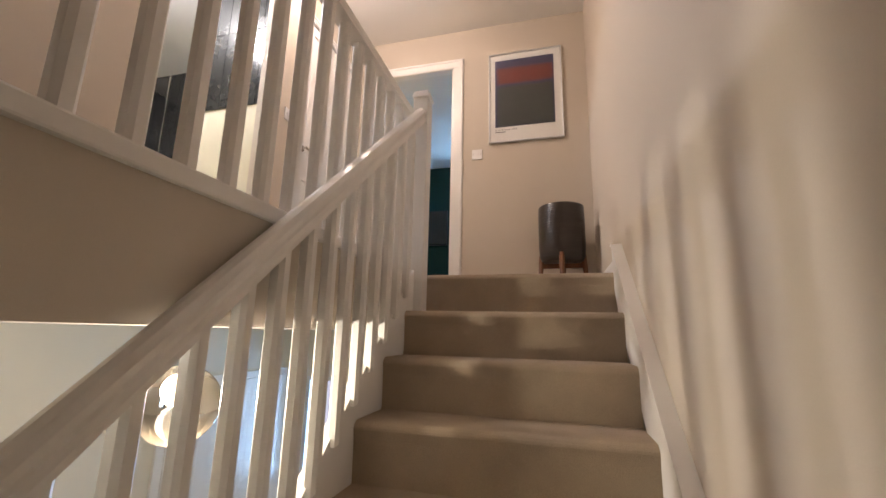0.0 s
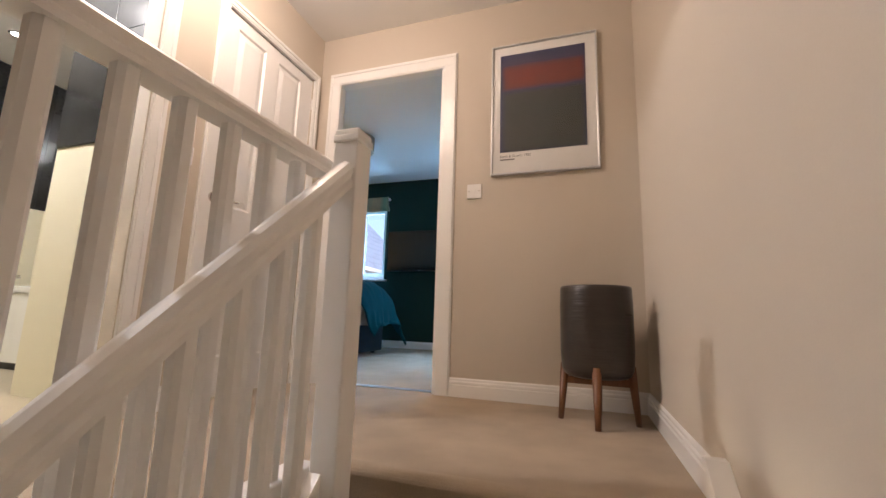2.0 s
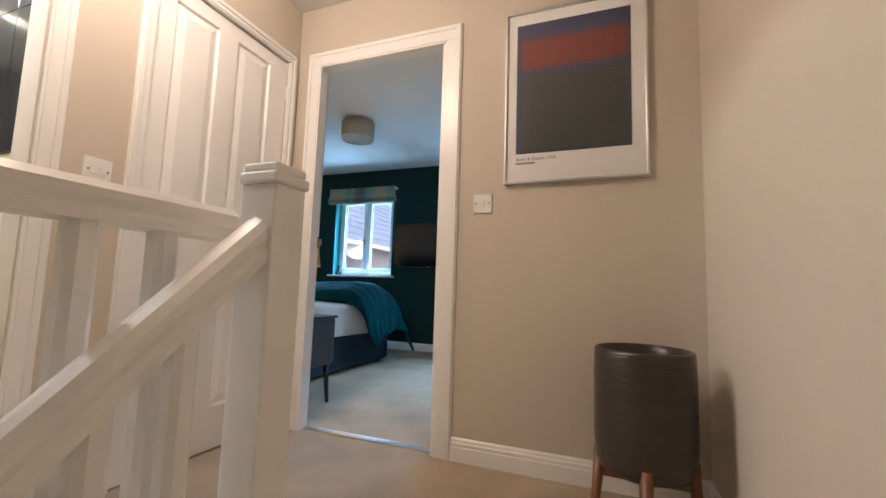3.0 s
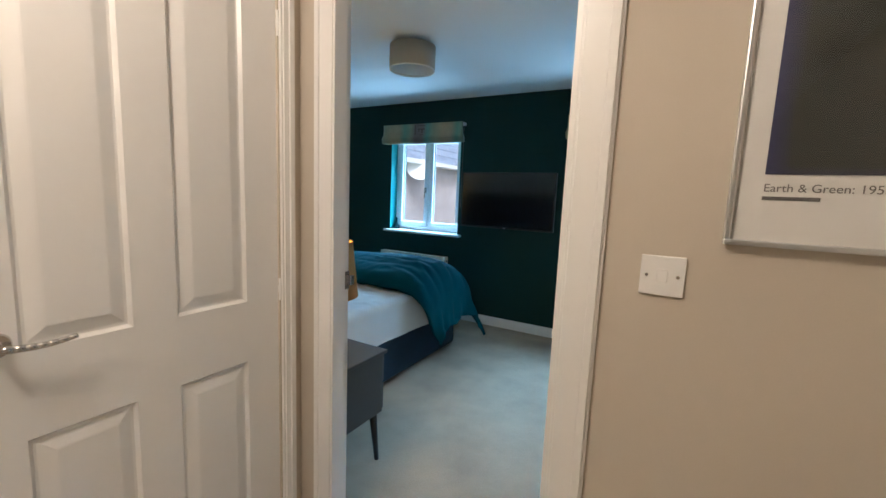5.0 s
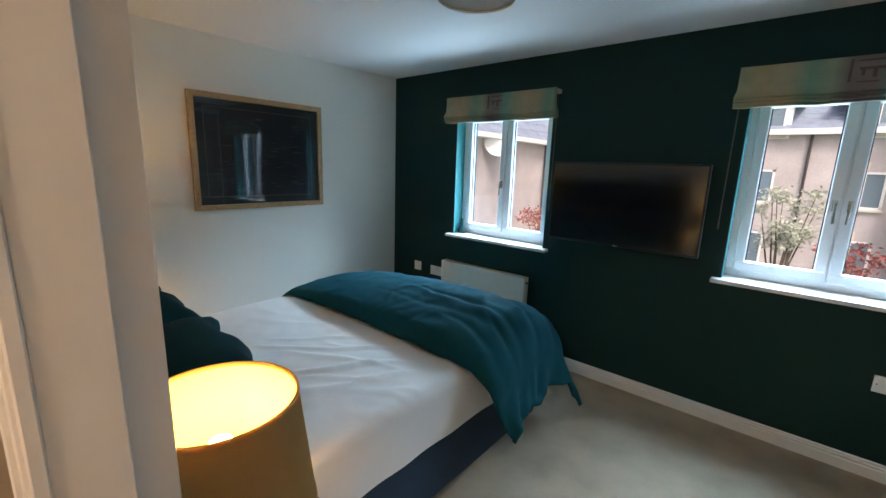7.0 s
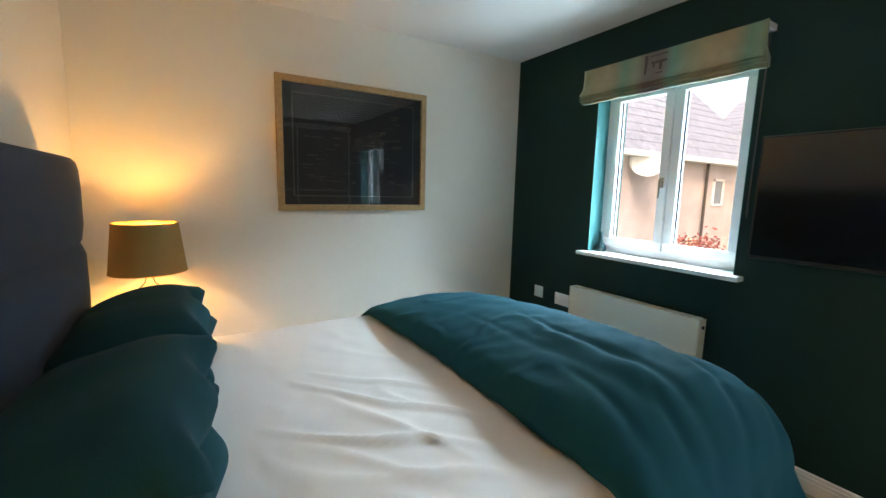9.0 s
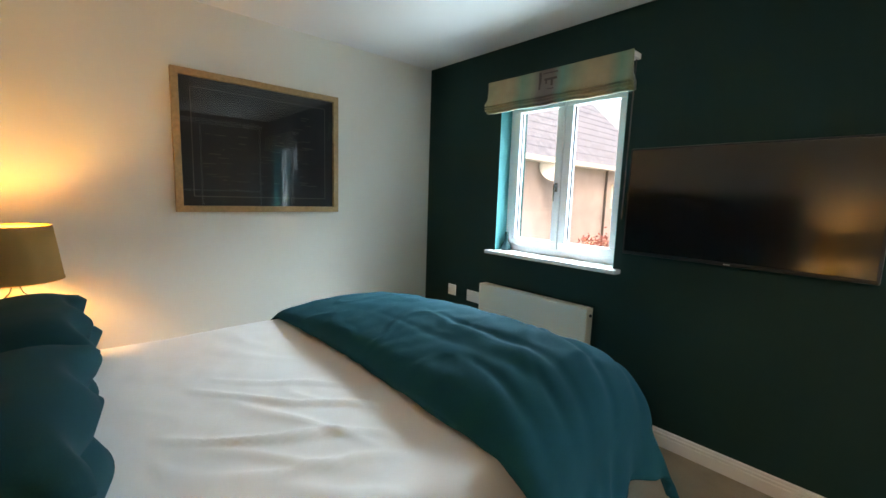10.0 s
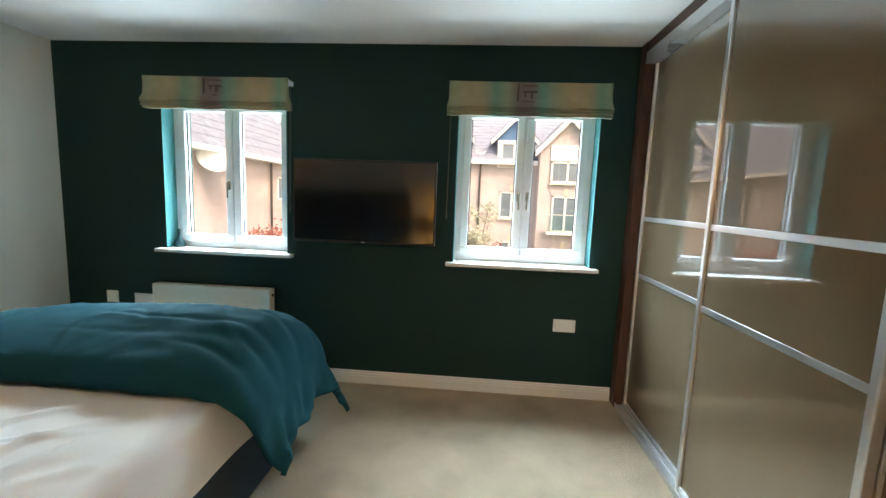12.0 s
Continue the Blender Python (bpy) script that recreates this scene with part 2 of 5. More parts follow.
def shade_mat(name, color, through_color, strength):
    """A fabric shade that lets some of the bulb's light through."""
    m = bpy.data.materials.new(name)
    m.use_nodes = True
    nt = m.node_tree
    nd, ln = nt.nodes, nt.links
    out = nd["Material Output"]
    bs = nd["Principled BSDF"]
    bs.inputs["Base Color"].default_value = (*color, 1)
    bs.inputs["Roughness"].default_value = 0.9
    n = nd.new("ShaderNodeTexNoise")
    n.inputs["Scale"].default_value = 300
    b = nd.new("ShaderNodeBump")
    b.inputs["Strength"].default_value, b.inputs["Distance"].default_value = 0.4, 0.001
    ln.new(n.outputs["Fac"], b.inputs["Height"])
    ln.new(b.outputs[0], bs.inputs["Normal"])
    tr = nd.new("ShaderNodeBsdfTranslucent")
    tr.inputs["Color"].default_value = (*through_color, 1)
    mx = nd.new("ShaderNodeMixShader")
    mx.inputs[0].default_value = strength
    ln.new(bs.outputs[0], mx.inputs[1])
    ln.new(tr.outputs[0], mx.inputs[2])
    ln.new(mx.outputs[0], out.inputs["Surface"])
    return m


M_SHADE = shade_mat("ochre_lampshade_fabric", (0.5, 0.34, 0.14), (0.8, 0.52, 0.18), 0.46)
M_SHADEIN = mat("pale_gold_shade_lining", (0.8, 0.6, 0.3), 0.6, var=0.03)
M_CSHADE = shade_mat("cream_fabric_shade", (0.62, 0.57, 0.48), (0.6, 0.55, 0.45), 0.35)
M_DIFFUSER = shade_mat("opal_diffuser", (0.75, 0.74, 0.7), (0.7, 0.7, 0.68), 0.5)


def striped_mat(name):
    """Woven blind: soft vertical stripes of green, gold and one dusky band, faded into one another."""
    m = bpy.data.materials.new(name)
    m.use_nodes = True
    nt = m.node_tree
    nd, ln = nt.nodes, nt.links
    bs = nd["Principled BSDF"]
    bs.inputs["Roughness"].default_value = 0.7
    bs.inputs["Sheen Weight"].default_value = 0.3
    co = nd.new("ShaderNodeTexCoord")
    sep = nd.new("ShaderNodeSeparateXYZ")
    ln.new(co.outputs["Object"], sep.inputs[0])
    mr = nd.new("ShaderNodeMapRange")
    mr.inputs["From Min"].default_value, mr.inputs["From Max"].default_value = -0.5, 0.5
    ln.new(sep.outputs["X"], mr.inputs["Value"])
    ramp = nd.new("ShaderNodeValToRGB")
    el = ramp.color_ramp.elements
    stops = [(0.0, (0.3, 0.34, 0.2)), (0.12, (0.46, 0.36, 0.2)), (0.22, (0.42, 0.34, 0.2)), (0.29, (0.17, 0.34, 0.23)), (0.37, (0.28, 0.33, 0.21)), (0.43, (0.2, 0.15, 0.13)),
             (0.52, (0.22, 0.16, 0.14)), (0.58, (0.14, 0.34, 0.26)), (0.66, (0.33, 0.35, 0.21)), (0.76, (0.48, 0.36, 0.2)), (0.86, (0.44, 0.34, 0.2)), (0.93, (0.17, 0.34, 0.23)), (1.0, (0.3, 0.35, 0.22))]
    el[0].position, el[0].color = stops[0][0], (*stops[0][1], 1)
    el[1].position, el[1].color = stops[-1][0], (*stops[-1][1], 1)
    for p, c in stops[1:-1]:
        e = el.new(p)
        e.color = (*c, 1)
    ln.new(mr.outputs[0], ramp.inputs[0])
    n = nd.new("ShaderNodeTexNoise")
    n.inputs["Scale"].default_value, n.inputs["Detail"].default_value = 14, 4
    ln.new(co.outputs["Object"], n.inputs["Vector"])
    mx = nd.new("ShaderNodeMixRGB")
    mx.blend_type = "MULTIPLY"
    mx.inputs[0].default_value = 0.35
    ln.new(ramp.outputs[0], mx.inputs[1])
    ln.new(n.outputs["Fac"], mx.inputs[2])
    ln.new(mx.outputs[0], bs.inputs["Base Color"])
    bp = nd.new("ShaderNodeBump")
    bp.inputs["Strength"].default_value, bp.inputs["Distance"].default_value = 0.3, 0.001
    n2 = nd.new("ShaderNodeTexNoise")
    n2.inputs["Scale"].default_value = 400
    ln.new(co.outputs["Object"], n2.inputs["Vector"])
    ln.new(n2.outputs["Fac"], bp.inputs["Height"])
    ln.new(bp.outputs[0], bs.inputs["Normal"])
    return m


def print_mat(name):
    """Abstract print: blue ground, a rust band above a dark green-grey block, soft edges (local x across, z up, metres)."""
    m = bpy.data.materials.new(name)
    m.use_nodes = True
    nt = m.node_tree
    nd, ln = nt.nodes, nt.links
    bs = nd["Principled BSDF"]
    bs.inputs["Roughness"].default_value = 0.7
    co = nd.new("ShaderNodeTexCoord")
    n = nd.new("ShaderNodeTexNoise")
    n.inputs["Scale"].default_value, n.inputs["Detail"].default_value = 9, 6
    ln.new(co.outputs["Object"], n.inputs["Vector"])
    wob = nd.new("ShaderNodeVectorMath")
    wob.operation = "MULTIPLY_ADD"
    wob.inputs[1].default_value = (0.02, 0.02, 0.02)
    ln.new(n.outputs["Color"], wob.inputs[0])
    ln.new(co.outputs["Object"], wob.inputs[2])
    sep = nd.new("ShaderNodeSeparateXYZ")
    ln.new(wob.outputs[0], sep.inputs[0])

    def band(axis, lo, hi, soft=0.015):
        a, b = nd.new("ShaderNodeMapRange"), nd.new("ShaderNodeMapRange")
        a.inputs["From Min"].default_value, a.inputs["From Max"].default_value = lo - soft, lo + soft
        b.inputs["From Min"].default_value, b.inputs["From Max"].default_value = hi + soft, hi - soft
        ln.new(sep.outputs[axis], a.inputs["Value"])
        ln.new(sep.outputs[axis], b.inputs["Value"])
        mu = nd.new("ShaderNodeMath")
        mu.operation = "MULTIPLY"
        ln.new(a.outputs[0], mu.inputs[0])
        ln.new(b.outputs[0], mu.inputs[1])
        return mu.outputs[0]

    def both(p, q):
        mu = nd.new("ShaderNodeMath")
        mu.operation = "MULTIPLY"
        ln.new(p, mu.inputs[0])
        ln.new(q, mu.inputs[1])
        return mu.outputs[0]
    base = nd.new("ShaderNodeRGB")
    base.outputs[0].default_value = (0.05, 0.05, 0.13, 1)
    wide = band("X", -0.215, 0.235)
    last = base.outputs[0]
    for lo, hi, col in ((0.13, 0.275, (0.23, 0.035, 0.018)), (-0.26, 0.105, (0.042, 0.047, 0.04))):
        mx = nd.new("ShaderNodeMixRGB")
        ln.new(both(band("Z", lo, hi), wide), mx.inputs[0])
        ln.new(last, mx.inputs[1])
        mx.inputs[2].default_value = (*col, 1)
        last = mx.outputs[0]
    mx = nd.new("ShaderNodeMixRGB")
    mx.blend_type = "MULTIPLY"
    mx.inputs[0].default_value = 0.4
    ln.new(last, mx.inputs[1])
    ln.new(n.outputs["Fac"], mx.inputs[2])
    ln.new(mx.outputs[0], bs.inputs["Base Color"])
    return m


M_BLIND = striped_mat("striped_blind_fabric")
M_MOTIF = mat("dusky_brown_thread", (0.1, 0.07, 0.06), 0.8, var=0.2, scale=30)
M_PRINT = print_mat("abstract_print")


# ---------- trim: architraves, skirting, linings ----------
def architrave_bm(u0, u1, top, w, plane, out, horizontal):
    """Three moulded legs round an opening. u runs along the wall, out is the sign the face points to; horizontal 'x' or 'y'."""
    bm = bmesh.new()
    steps = ((0.0, w, 0.011), (0.008, w - 0.008, 0.015), (w - 0.026, w - 0.006, 0.02))
    for a, b, t in steps:
        d0, d1 = sorted((plane, plane + out * t))
        for lo, hi, z0, z1 in ((u0 - b, u0 - a, 0, top + a), (u1 + a, u1 + b, 0, top + a), (u0 - b, u1 + b, top + a, top + b)):
            if horizontal == "x":
                box(bm, lo, hi, d0, d1, z0, z1, 0.0015, 1)
            else:
                box(bm, d0, d1, lo, hi, z0, z1, 0.0015, 1)
    return bm


def lining_bm(u0, u1, top, d0, d1, horizontal, stop=None):
    bm = bmesh.new()
    t = 0.03
    runs = [(u0 - t, u0, 0, top), (u1, u1 + t, 0, top), (u0 - t, u1 + t, top, top + t)]
    for lo, hi, z0, z1 in runs:
        box(bm, *((lo, hi, d0, d1) if horizontal == "x" else (d0, d1, lo, hi)), z0, z1, 0.001, 1)
    if stop:
        for lo, hi, z0, z1 in ((u0, u0 + 0.012, 0, top - 0.012), (u1 - 0.012, u1, 0, top - 0.012), (u0, u1, top - 0.012, top)):
            box(bm, *((lo, hi, stop[0], stop[1]) if horizontal == "x" else (stop[0], stop[1], lo, hi)), z0, z1, 0.001, 1)
    return bm


structure("trim_bedroom_door", architrave_bm(-0.762, -0.012, 1.985, 0.088, 0.0, -1, "x"), M_GLOSS, "white moulded architrave round the bedroom doorway")
_lin = structure("door_lining_bedroom", boxes((-0.795, -0.765, 0.0, 0.05, 0, 1.985), (-0.795, -0.784, 0.05, 0.087, 0, 2.0), (-0.028, 0.03, 0.0, 0.05, 0, 1.985), (-0.014, 0.03, 0.05, 0.087, 0, 2.0),
                 (-0.795, 0.03, 0.0, 0.05, 1.985, 2.03), (-0.784, -0.014, 0.05, 0.087, 2.0, 2.03), bevel=0.0012), M_GLOSS, "white painted door lining with a rebate")
strike = boxes((-0.787, -0.7815, 0.052, 0.09, 0.965, 1.03), (-0.785, -0.768, 0.082, 0.1, 0.98, 1.015), bevel=0.002)
part("strike_plate", strike, M_CHROME, _lin, "worn chrome latch plate")
_hg = boxes((-0.0305, -0.026, 0.016, 0.046, 0.99, 1.09), bevel=0.001)
part("hinge_plate", _hg, M_GLOSS, _lin, "painted-over hinge plate with three screws")
for dz in (1.01, 1.04, 1.07):
    part("screw", rod(bmesh.new(), (-0.0325, 0.031, dz), (-0.027, 0.031, dz), 0.005), M_CHROME, _lin)
structure("trim_cupboard_door", architrave_bm(-0.805, -0.085, 2.0, 0.054, -0.93, 1, "y"), M_GLOSS, "white moulded architrave round the cupboard door")
structure("door_lining_cupboard", lining_bm(-0.805, -0.085, 2.0, -1.03, -0.931, "y"), M_GLOSS)
structure("trim_bathroom_door", architrave_bm(-1.885, -1.125, 2.0, 0.07, -0.93, 1, "y"), M_GLOSS, "white moulded architrave round the bathroom doorway")
structure("door_lining_bathroom", lining_bm(-1.885, -1.125, 2.0, -1.035, -0.931, "y"), M_GLOSS)
for z in (0.25, 1.02, 1.78):
    hp = structure("trim_bathroom_hinge", boxes((-1.0, -0.965, -1.1285, -1.1235, z - 0.045, z + 0.045), bevel=0.001), M_BLACK, "dark hinge plate on the bathroom lining")
structure("threshold_strip", prism(bmesh.new(), [(0.03, 0.004), (0.045, 0.009), (0.065, 0.009), (0.08, 0.004)], "x", -0.765, -0.028), M_ALU, "metal carpet strip in the doorway")


def skirting_bm(runs, h=0.1):
    """Skirting with a double groove. Runs: (axis, a, b, plane, out)."""
    bm = bmesh.new()
    prof = [(0.0, 0.0), (0.016, 0.0), (0.016, h * 0.62), (0.011, h * 0.66), (0.014, h * 0.7), (0.014, h * 0.8), (0.009, h * 0.84), (0.009, h * 0.94), (0.004, h), (0.0, h)]
    for axis, a, b, plane, out in runs:
        prism(bm, [(plane + out * p, z) for p, z in prof], axis, a, b)
    return bm


structure("baseboard_landing", skirting_bm([("x", 0.077, XR, 0.0, -1), ("y", -1.104, -0.018, XR, -1), ("y", -1.055, -0.86, -0.93, 1), ("y", -3.7, -1.957, -0.93, 1)]), M_GLOSS, "white grooved skirting on the landing")
structure("baseboard_bedroom", skirting_bm([("x", XL, 0.462, YG, -1), ("y", 0.085, 2.81, XL, 1), ("x", XL, -0.8, 0.085, 1)], 0.095), M_GLOSS, "white skirting in the bedroom")


# ---------- staircase ----------
stairs = tagged(new("staircase"), "carpeted staircase rising to the landing", "", "", "structure")
stairs.location = (0, TOP_Y, 0)


def step_bm(tread_depth):
    """One carpeted step: rounded nosing over a set-back riser; z 0 is its tread."""
    r = 0.028
    prof = [(0.0, -RISE), (0.0, -RISE), (-0.004, -0.06), (-0.008, -0.035)]
    prof += [(-0.01 + r * (1 - math.cos(a)), -r + r * math.sin(a)) for a in (0.1, 0.4, 0.75, 1.1, 1.4, 1.57)]
    prof += [(tread_depth, 0.0), (tread_depth, -RISE)]
    return prof


for i in range(13):
    bm = bmesh.new()
    pr = step_bm(GOING + 0.02 if i else 0.03)[1:]
    prism(bm, pr, "x", 0.11, 1.04)
    st = part("step", bm, M_CARPET, stairs, "", False)
    st.location = (0, -GOING * i, -RISE * i)
slope = RISE / GOING
run = lambda y: -(TOP_Y - y) * slope


def sloped(bm, x0, x1, y0, y1, low, high):
    return prism(bm, [(y0, run(y0) + low), (y1, run(y1) + low), (y1, run(y1) + high), (y0, run(y0) + high)], "x", x0, x1)


bm = bmesh.new()
prism(bm, [(-1.105, -0.05), (-1.105, 0.121), (-1.125, 0.121), (-3.95, run(-3.95) + 0.128), (-3.95, run(-3.95) - 0.2), (-1.2, -0.2)], "x", 1.038, XR - 0.001)
prism(bm, [(-1.1, 0.121), (-1.1, 0.131), (-1.13, 0.131), (-3.95, run(-3.95) + 0.14), (-3.95, run(-3.95) + 0.128), (-1.125, 0.121)], "x", 1.032, XR - 0.001)
structure("trim_wall_string", bm, M_GLOSS, "white stair string along the wall")
bm = bmesh.new()
prism(bm, [(-1.15, -0.2), (-1.15, 0.06), (-1.18, 0.06), (-3.95, run(-3.95) + 0.115), (-3.95, run(-3.95) - 0.26)], "x", 0.072, 0.112)
structure("trim_outer_string", bm, M_GLOSS, "white outer stair string under the balusters")
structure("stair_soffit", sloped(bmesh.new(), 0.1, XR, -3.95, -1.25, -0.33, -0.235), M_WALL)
structure("fascia_landing", boxes((0.046, 0.058, -3.7, -1.15, -0.29, -0.02)), M_WALL, "painted edge of the landing floor")
structure("trim_landing_nosing", boxes((-0.006, 0.074, -3.7, -1.2, -0.02, 0.022), bevel=0.006), M_GLOSS, "white base rail of the landing balustrade")


# ---------- balustrades ----------
def baluster_bm(h, w=0.04, lo_slope=0.0):
    """A square baluster, chamfered between square ends; z from 0 to h. lo_slope shears both ends to a raked rail."""
    bm = bmesh.new()
    a, c = w / 2, w * 0.24

    def ring(z, ch):
        pts = [(a, -a + ch), (a, a - ch), (a - ch, a), (-a + ch, a), (-a, a - ch), (-a, -a + ch), (-a + ch, -a), (a - ch, -a)]
        return [bm.verts.new((x, y, z + (y * lo_slope if z in (0, h) else 0))) for x, y in pts]
    rings = [ring(z, ch) for z, ch in ((0, c), (h, c))]
    for p, q in zip(rings, rings[1:]):
        for i in range(8):
            bm.faces.new((p[i], p[(i + 1) % 8], q[(i + 1) % 8], q[i]))
    bm.faces.new(rings[0][::-1])
    bm.faces.new(rings[-1])
    return bm


RAIL_PROFILE = [(-0.033, 0.0), (-0.033, 0.012), (-0.026, 0.022), (-0.031, 0.034), (-0.03, 0.046), (-0.018, 0.058), (0.0, 0.062), (0.018, 0.058), (0.03, 0.046), (0.031, 0.034), (0.026, 0.022), (0.033, 0.012), (0.033, 0.0)]


def rail_bm(a, b, tall=1.0):
    """A moulded handrail from a to b, both (x, y, z) of its underside."""
    bm = bmesh.new()
    lo = [bm.verts.new((a[0] + u, a[1], a[2] + v * tall)) for u, v in RAIL_PROFILE]
    hi = [bm.verts.new((b[0] + u, b[1], b[2] + v * tall)) for u, v in RAIL_PROFILE]
    n = len(lo)
    for i in range(n):
        bm.faces.new((lo[i], lo[(i + 1) % n], hi[(i + 1) % n], hi[i]))
    bm.faces.new(lo[::-1])
    bm.faces.new(hi)
    return bm


newel = thing("newel_post", (0.115, -1.2, -0.33), "white painted square newel post at the stair head", "newel post")
part("shaft", boxes((-0.041, 0.041, -0.041, 0.041, 0, 1.272), bevel=0.004), M_GLOSS, newel)
part("cap", boxes((-0.046, 0.046, -0.046, 0.046, 1.272, 1.295), (-0.041, 0.041, -0.041, 0.041, 1.295, 1.313), bevel=0.005), M_GLOSS, newel)
land = thing("landing_balustrade", (0.042, -1.24, 0.022), "white painted landing balustrade with square balusters", "balustrade")
part("handrail", rail_bm((0, 0.0, 0.812), (0, -2.46, 0.812)), M_GLOSS, land, "moulded white handrail")
_bal = None
for i in range(20):
    if _bal is None:
        b = part("baluster", baluster_bm(0.812), M_GLOSS, land)
        _bal = b.data
    else:
        b = new("baluster", _bal)
        b.parent = land
    b.location = (0, -0.118 - 0.1143 * i, 0)
rake = thing("stair_balustrade", (0.115, -1.24, 0), "white painted raked stair balustrade with square balusters", "balustrade")
RS = 0.8764
part("handrail", rail_bm((0, 0.0, 0.797), (0, -2.48, 0.797 - 2.48 * RS), 1.33), M_GLOSS, rake, "moulded white raked handrail")
_bal = None
for i in range(22):
    y = -0.123 - 0.112 * i
    top = 0.797 + y * RS
    bot = run(-1.24 + y) + 0.09
    ob = part("baluster", baluster_bm(top - bot, 0.04, RS), M_GLOSS, rake)
    ob.location = (0.0, y, bot)


# ---------- doors ----------
def raised_panel(bm, u0, u1, z0, z1, face, deep=0.009, slope_w=0.03):
    """A sunk moulding with a raised field, cut as rings on the +x face."""
    rings = []
    for inset, d in ((0.0, 0.0008), (0.008, -deep), (0.014, -deep), (slope_w + 0.012, 0.0), (slope_w + 0.016, 0.0008)):
        rings.append([bm.verts.new((face + d, y, z)) for y, z in ((u0 + inset, z0 + inset), (u1 - inset, z0 + inset), (u1 - inset, z1 - inset), (u0 + inset, z1 - inset))])
    for p, q in zip(rings, rings[1:]):
        for i in range(4):
            bm.faces.new((p[i], p[(i + 1) % 4], q[(i + 1) % 4], q[i]))
    bm.faces.new(rings[-1])


cup = tagged(new("door_cupboard"), "closed white four-panel cupboard door with a lever handle", "", "", "structure")
cup.location = (-0.938, -0.088, 0.008)
DW, DH = 0.714, 1.985
bm = bmesh.new()
cols = ((-0.325, -0.118), (-0.636, -0.43))
rows = ((0.19, 0.748), (0.945, 1.918))
ys = [-DW, cols[1][0], cols[1][1], cols[0][0], cols[0][1], 0.0]
zs = [0.0, rows[0][0], rows[0][1], rows[1][0], rows[1][1], DH]
for i in range(5):
    for j in range(5):
        if i in (1, 3) and j in (1, 3):
            raised_panel(bm, ys[i], ys[i + 1], zs[j], zs[j + 1], 0.0)
        else:
            bm.faces.new([bm.verts.new((0.0008, y, z)) for y, z in ((ys[i], zs[j]), (ys[i + 1], zs[j]), (ys[i + 1], zs[j + 1]), (ys[i], zs[j + 1]))])
bmesh.ops.remove_doubles(bm, verts=bm.verts, dist=0.0002)
box(bm, -0.036, -0.012, -DW, 0, 0, DH)
box(bm, -0.012, 0.0004, -DW, -DW + 0.003, 0, DH)
box(bm, -0.012, 0.0004, -0.003, 0, 0, DH)
part("leaf", bm, M_GLOSS, cup)
handle = part("handle", turned([(0, 0), (0.026, 0.0), (0.027, 0.004), (0.024, 0.009), (0.012, 0.011), (0.0095, 0.014), (0.0095, 0.045), (0, 0.047)], 28), M_CHROME, cup, "brushed chrome lever handle on a round rose")
handle.matrix_local = pose(0.001, -0.672, 0.968, 0, 90, 0)
bm = bmesh.new()
for k in range(7):
    a, b = k / 7, (k + 1) / 7
    rod(bm, (0.006 * math.sin(a * 3), a * 0.118, 0.04 + 0.004 * math.sin(a * 2.6)), (0.006 * math.sin(b * 3), b * 0.118, 0.04 + 0.004 * math.sin(b * 2.6)), 0.0085 - 0.003 * a, 0.0085 - 0.003 * b, 12)
lever = part("lever", bm, M_CHROME, handle, "", True)
for z in (0.15, 0.965, 1.815):
    bm = bmesh.new()
    rod(bm, (0.007, 0.003, z - 0.038), (0.007, 0.003, z + 0.038), 0.006)
    rod(bm, (0.007, 0.003, z - 0.013), (0.007, 0.003, z + 0.013), 0.0072)
    part("hinge", bm, M_SOCKET, cup, "painted butt hinge")


# ---------- plates on walls ----------
def wall_plate(name, w, h, m, label, category, rockers=(), screws=True):
    """A switch or socket plate; local x across, z up, face towards -y."""
    ob = thing(name, (0, 0, 0), label, category)
    part("plate", boxes((-w / 2, w / 2, -0.009, 0, -h / 2, h / 2), bevel=0.002), M_SOCKET, ob)
    for x0, x1, z0, z1 in rockers:
        part("rocker", boxes((x0, x1, -0.013, -0.008, z0, z1), bevel=0.0012), M_SOCKET, ob)
    if screws:
        for x in (-w / 2 + 0.013, w / 2 - 0.013):
            part("screw", rod(bmesh.new(), (x, -0.0105, 0), (x, -0.008, 0), 0.0035, n=10), M_CHROME, ob)
    ob.matrix_world = m
    return ob


wall_plate("light_switch", 0.086, 0.086, pose(0.198, 0, 1.158), "single white light switch beside the bedroom doorway", "light switch", ((-0.01, 0.01, -0.013, 0.013),))
wall_plate("light_switch", 0.086, 0.086, pose(-0.93, -0.947, 1.128, 0, 0, 90), "double white light switch between the two doors", "light switch", ((-0.023, -0.003, -0.013, 0.013), (0.003, 0.023, -0.013, 0.013)))
wall_plate("power_socket", 0.146, 0.086, pose(0.128, YG, 0.508), "white double socket on the dark green wall", "power socket", ((-0.05, -0.034, 0.012, 0.026), (0.034, 0.05, 0.012, 0.026)))
wall_plate("aerial_socket", 0.086, 0.086, pose(-3.105, YG, 0.53), "white single socket low on the dark green wall", "wall socket")
wall_plate("power_socket", 0.146, 0.086, pose(-2.86, YG, 0.52), "white double socket beside the radiator", "power socket", ((-0.05, -0.034, 0.012, 0.026), (0.034, 0.05, 0.012, 0.026)))
sock = wall_plate("power_socket", 0.146, 0.086, pose(-0.96, 0.085, 0.78, 0, 0, 180), "white double socket with a plug beside the bedside table", "power socket")
plug = thing("plug", (-0.935, 0.095, 0.775), "white three-pin plug in the socket", "plug")
part("body", boxes((-0.024, 0.024, 0.0, 0.038, -0.025, 0.025), bevel=0.006), M_SOCKET, plug)

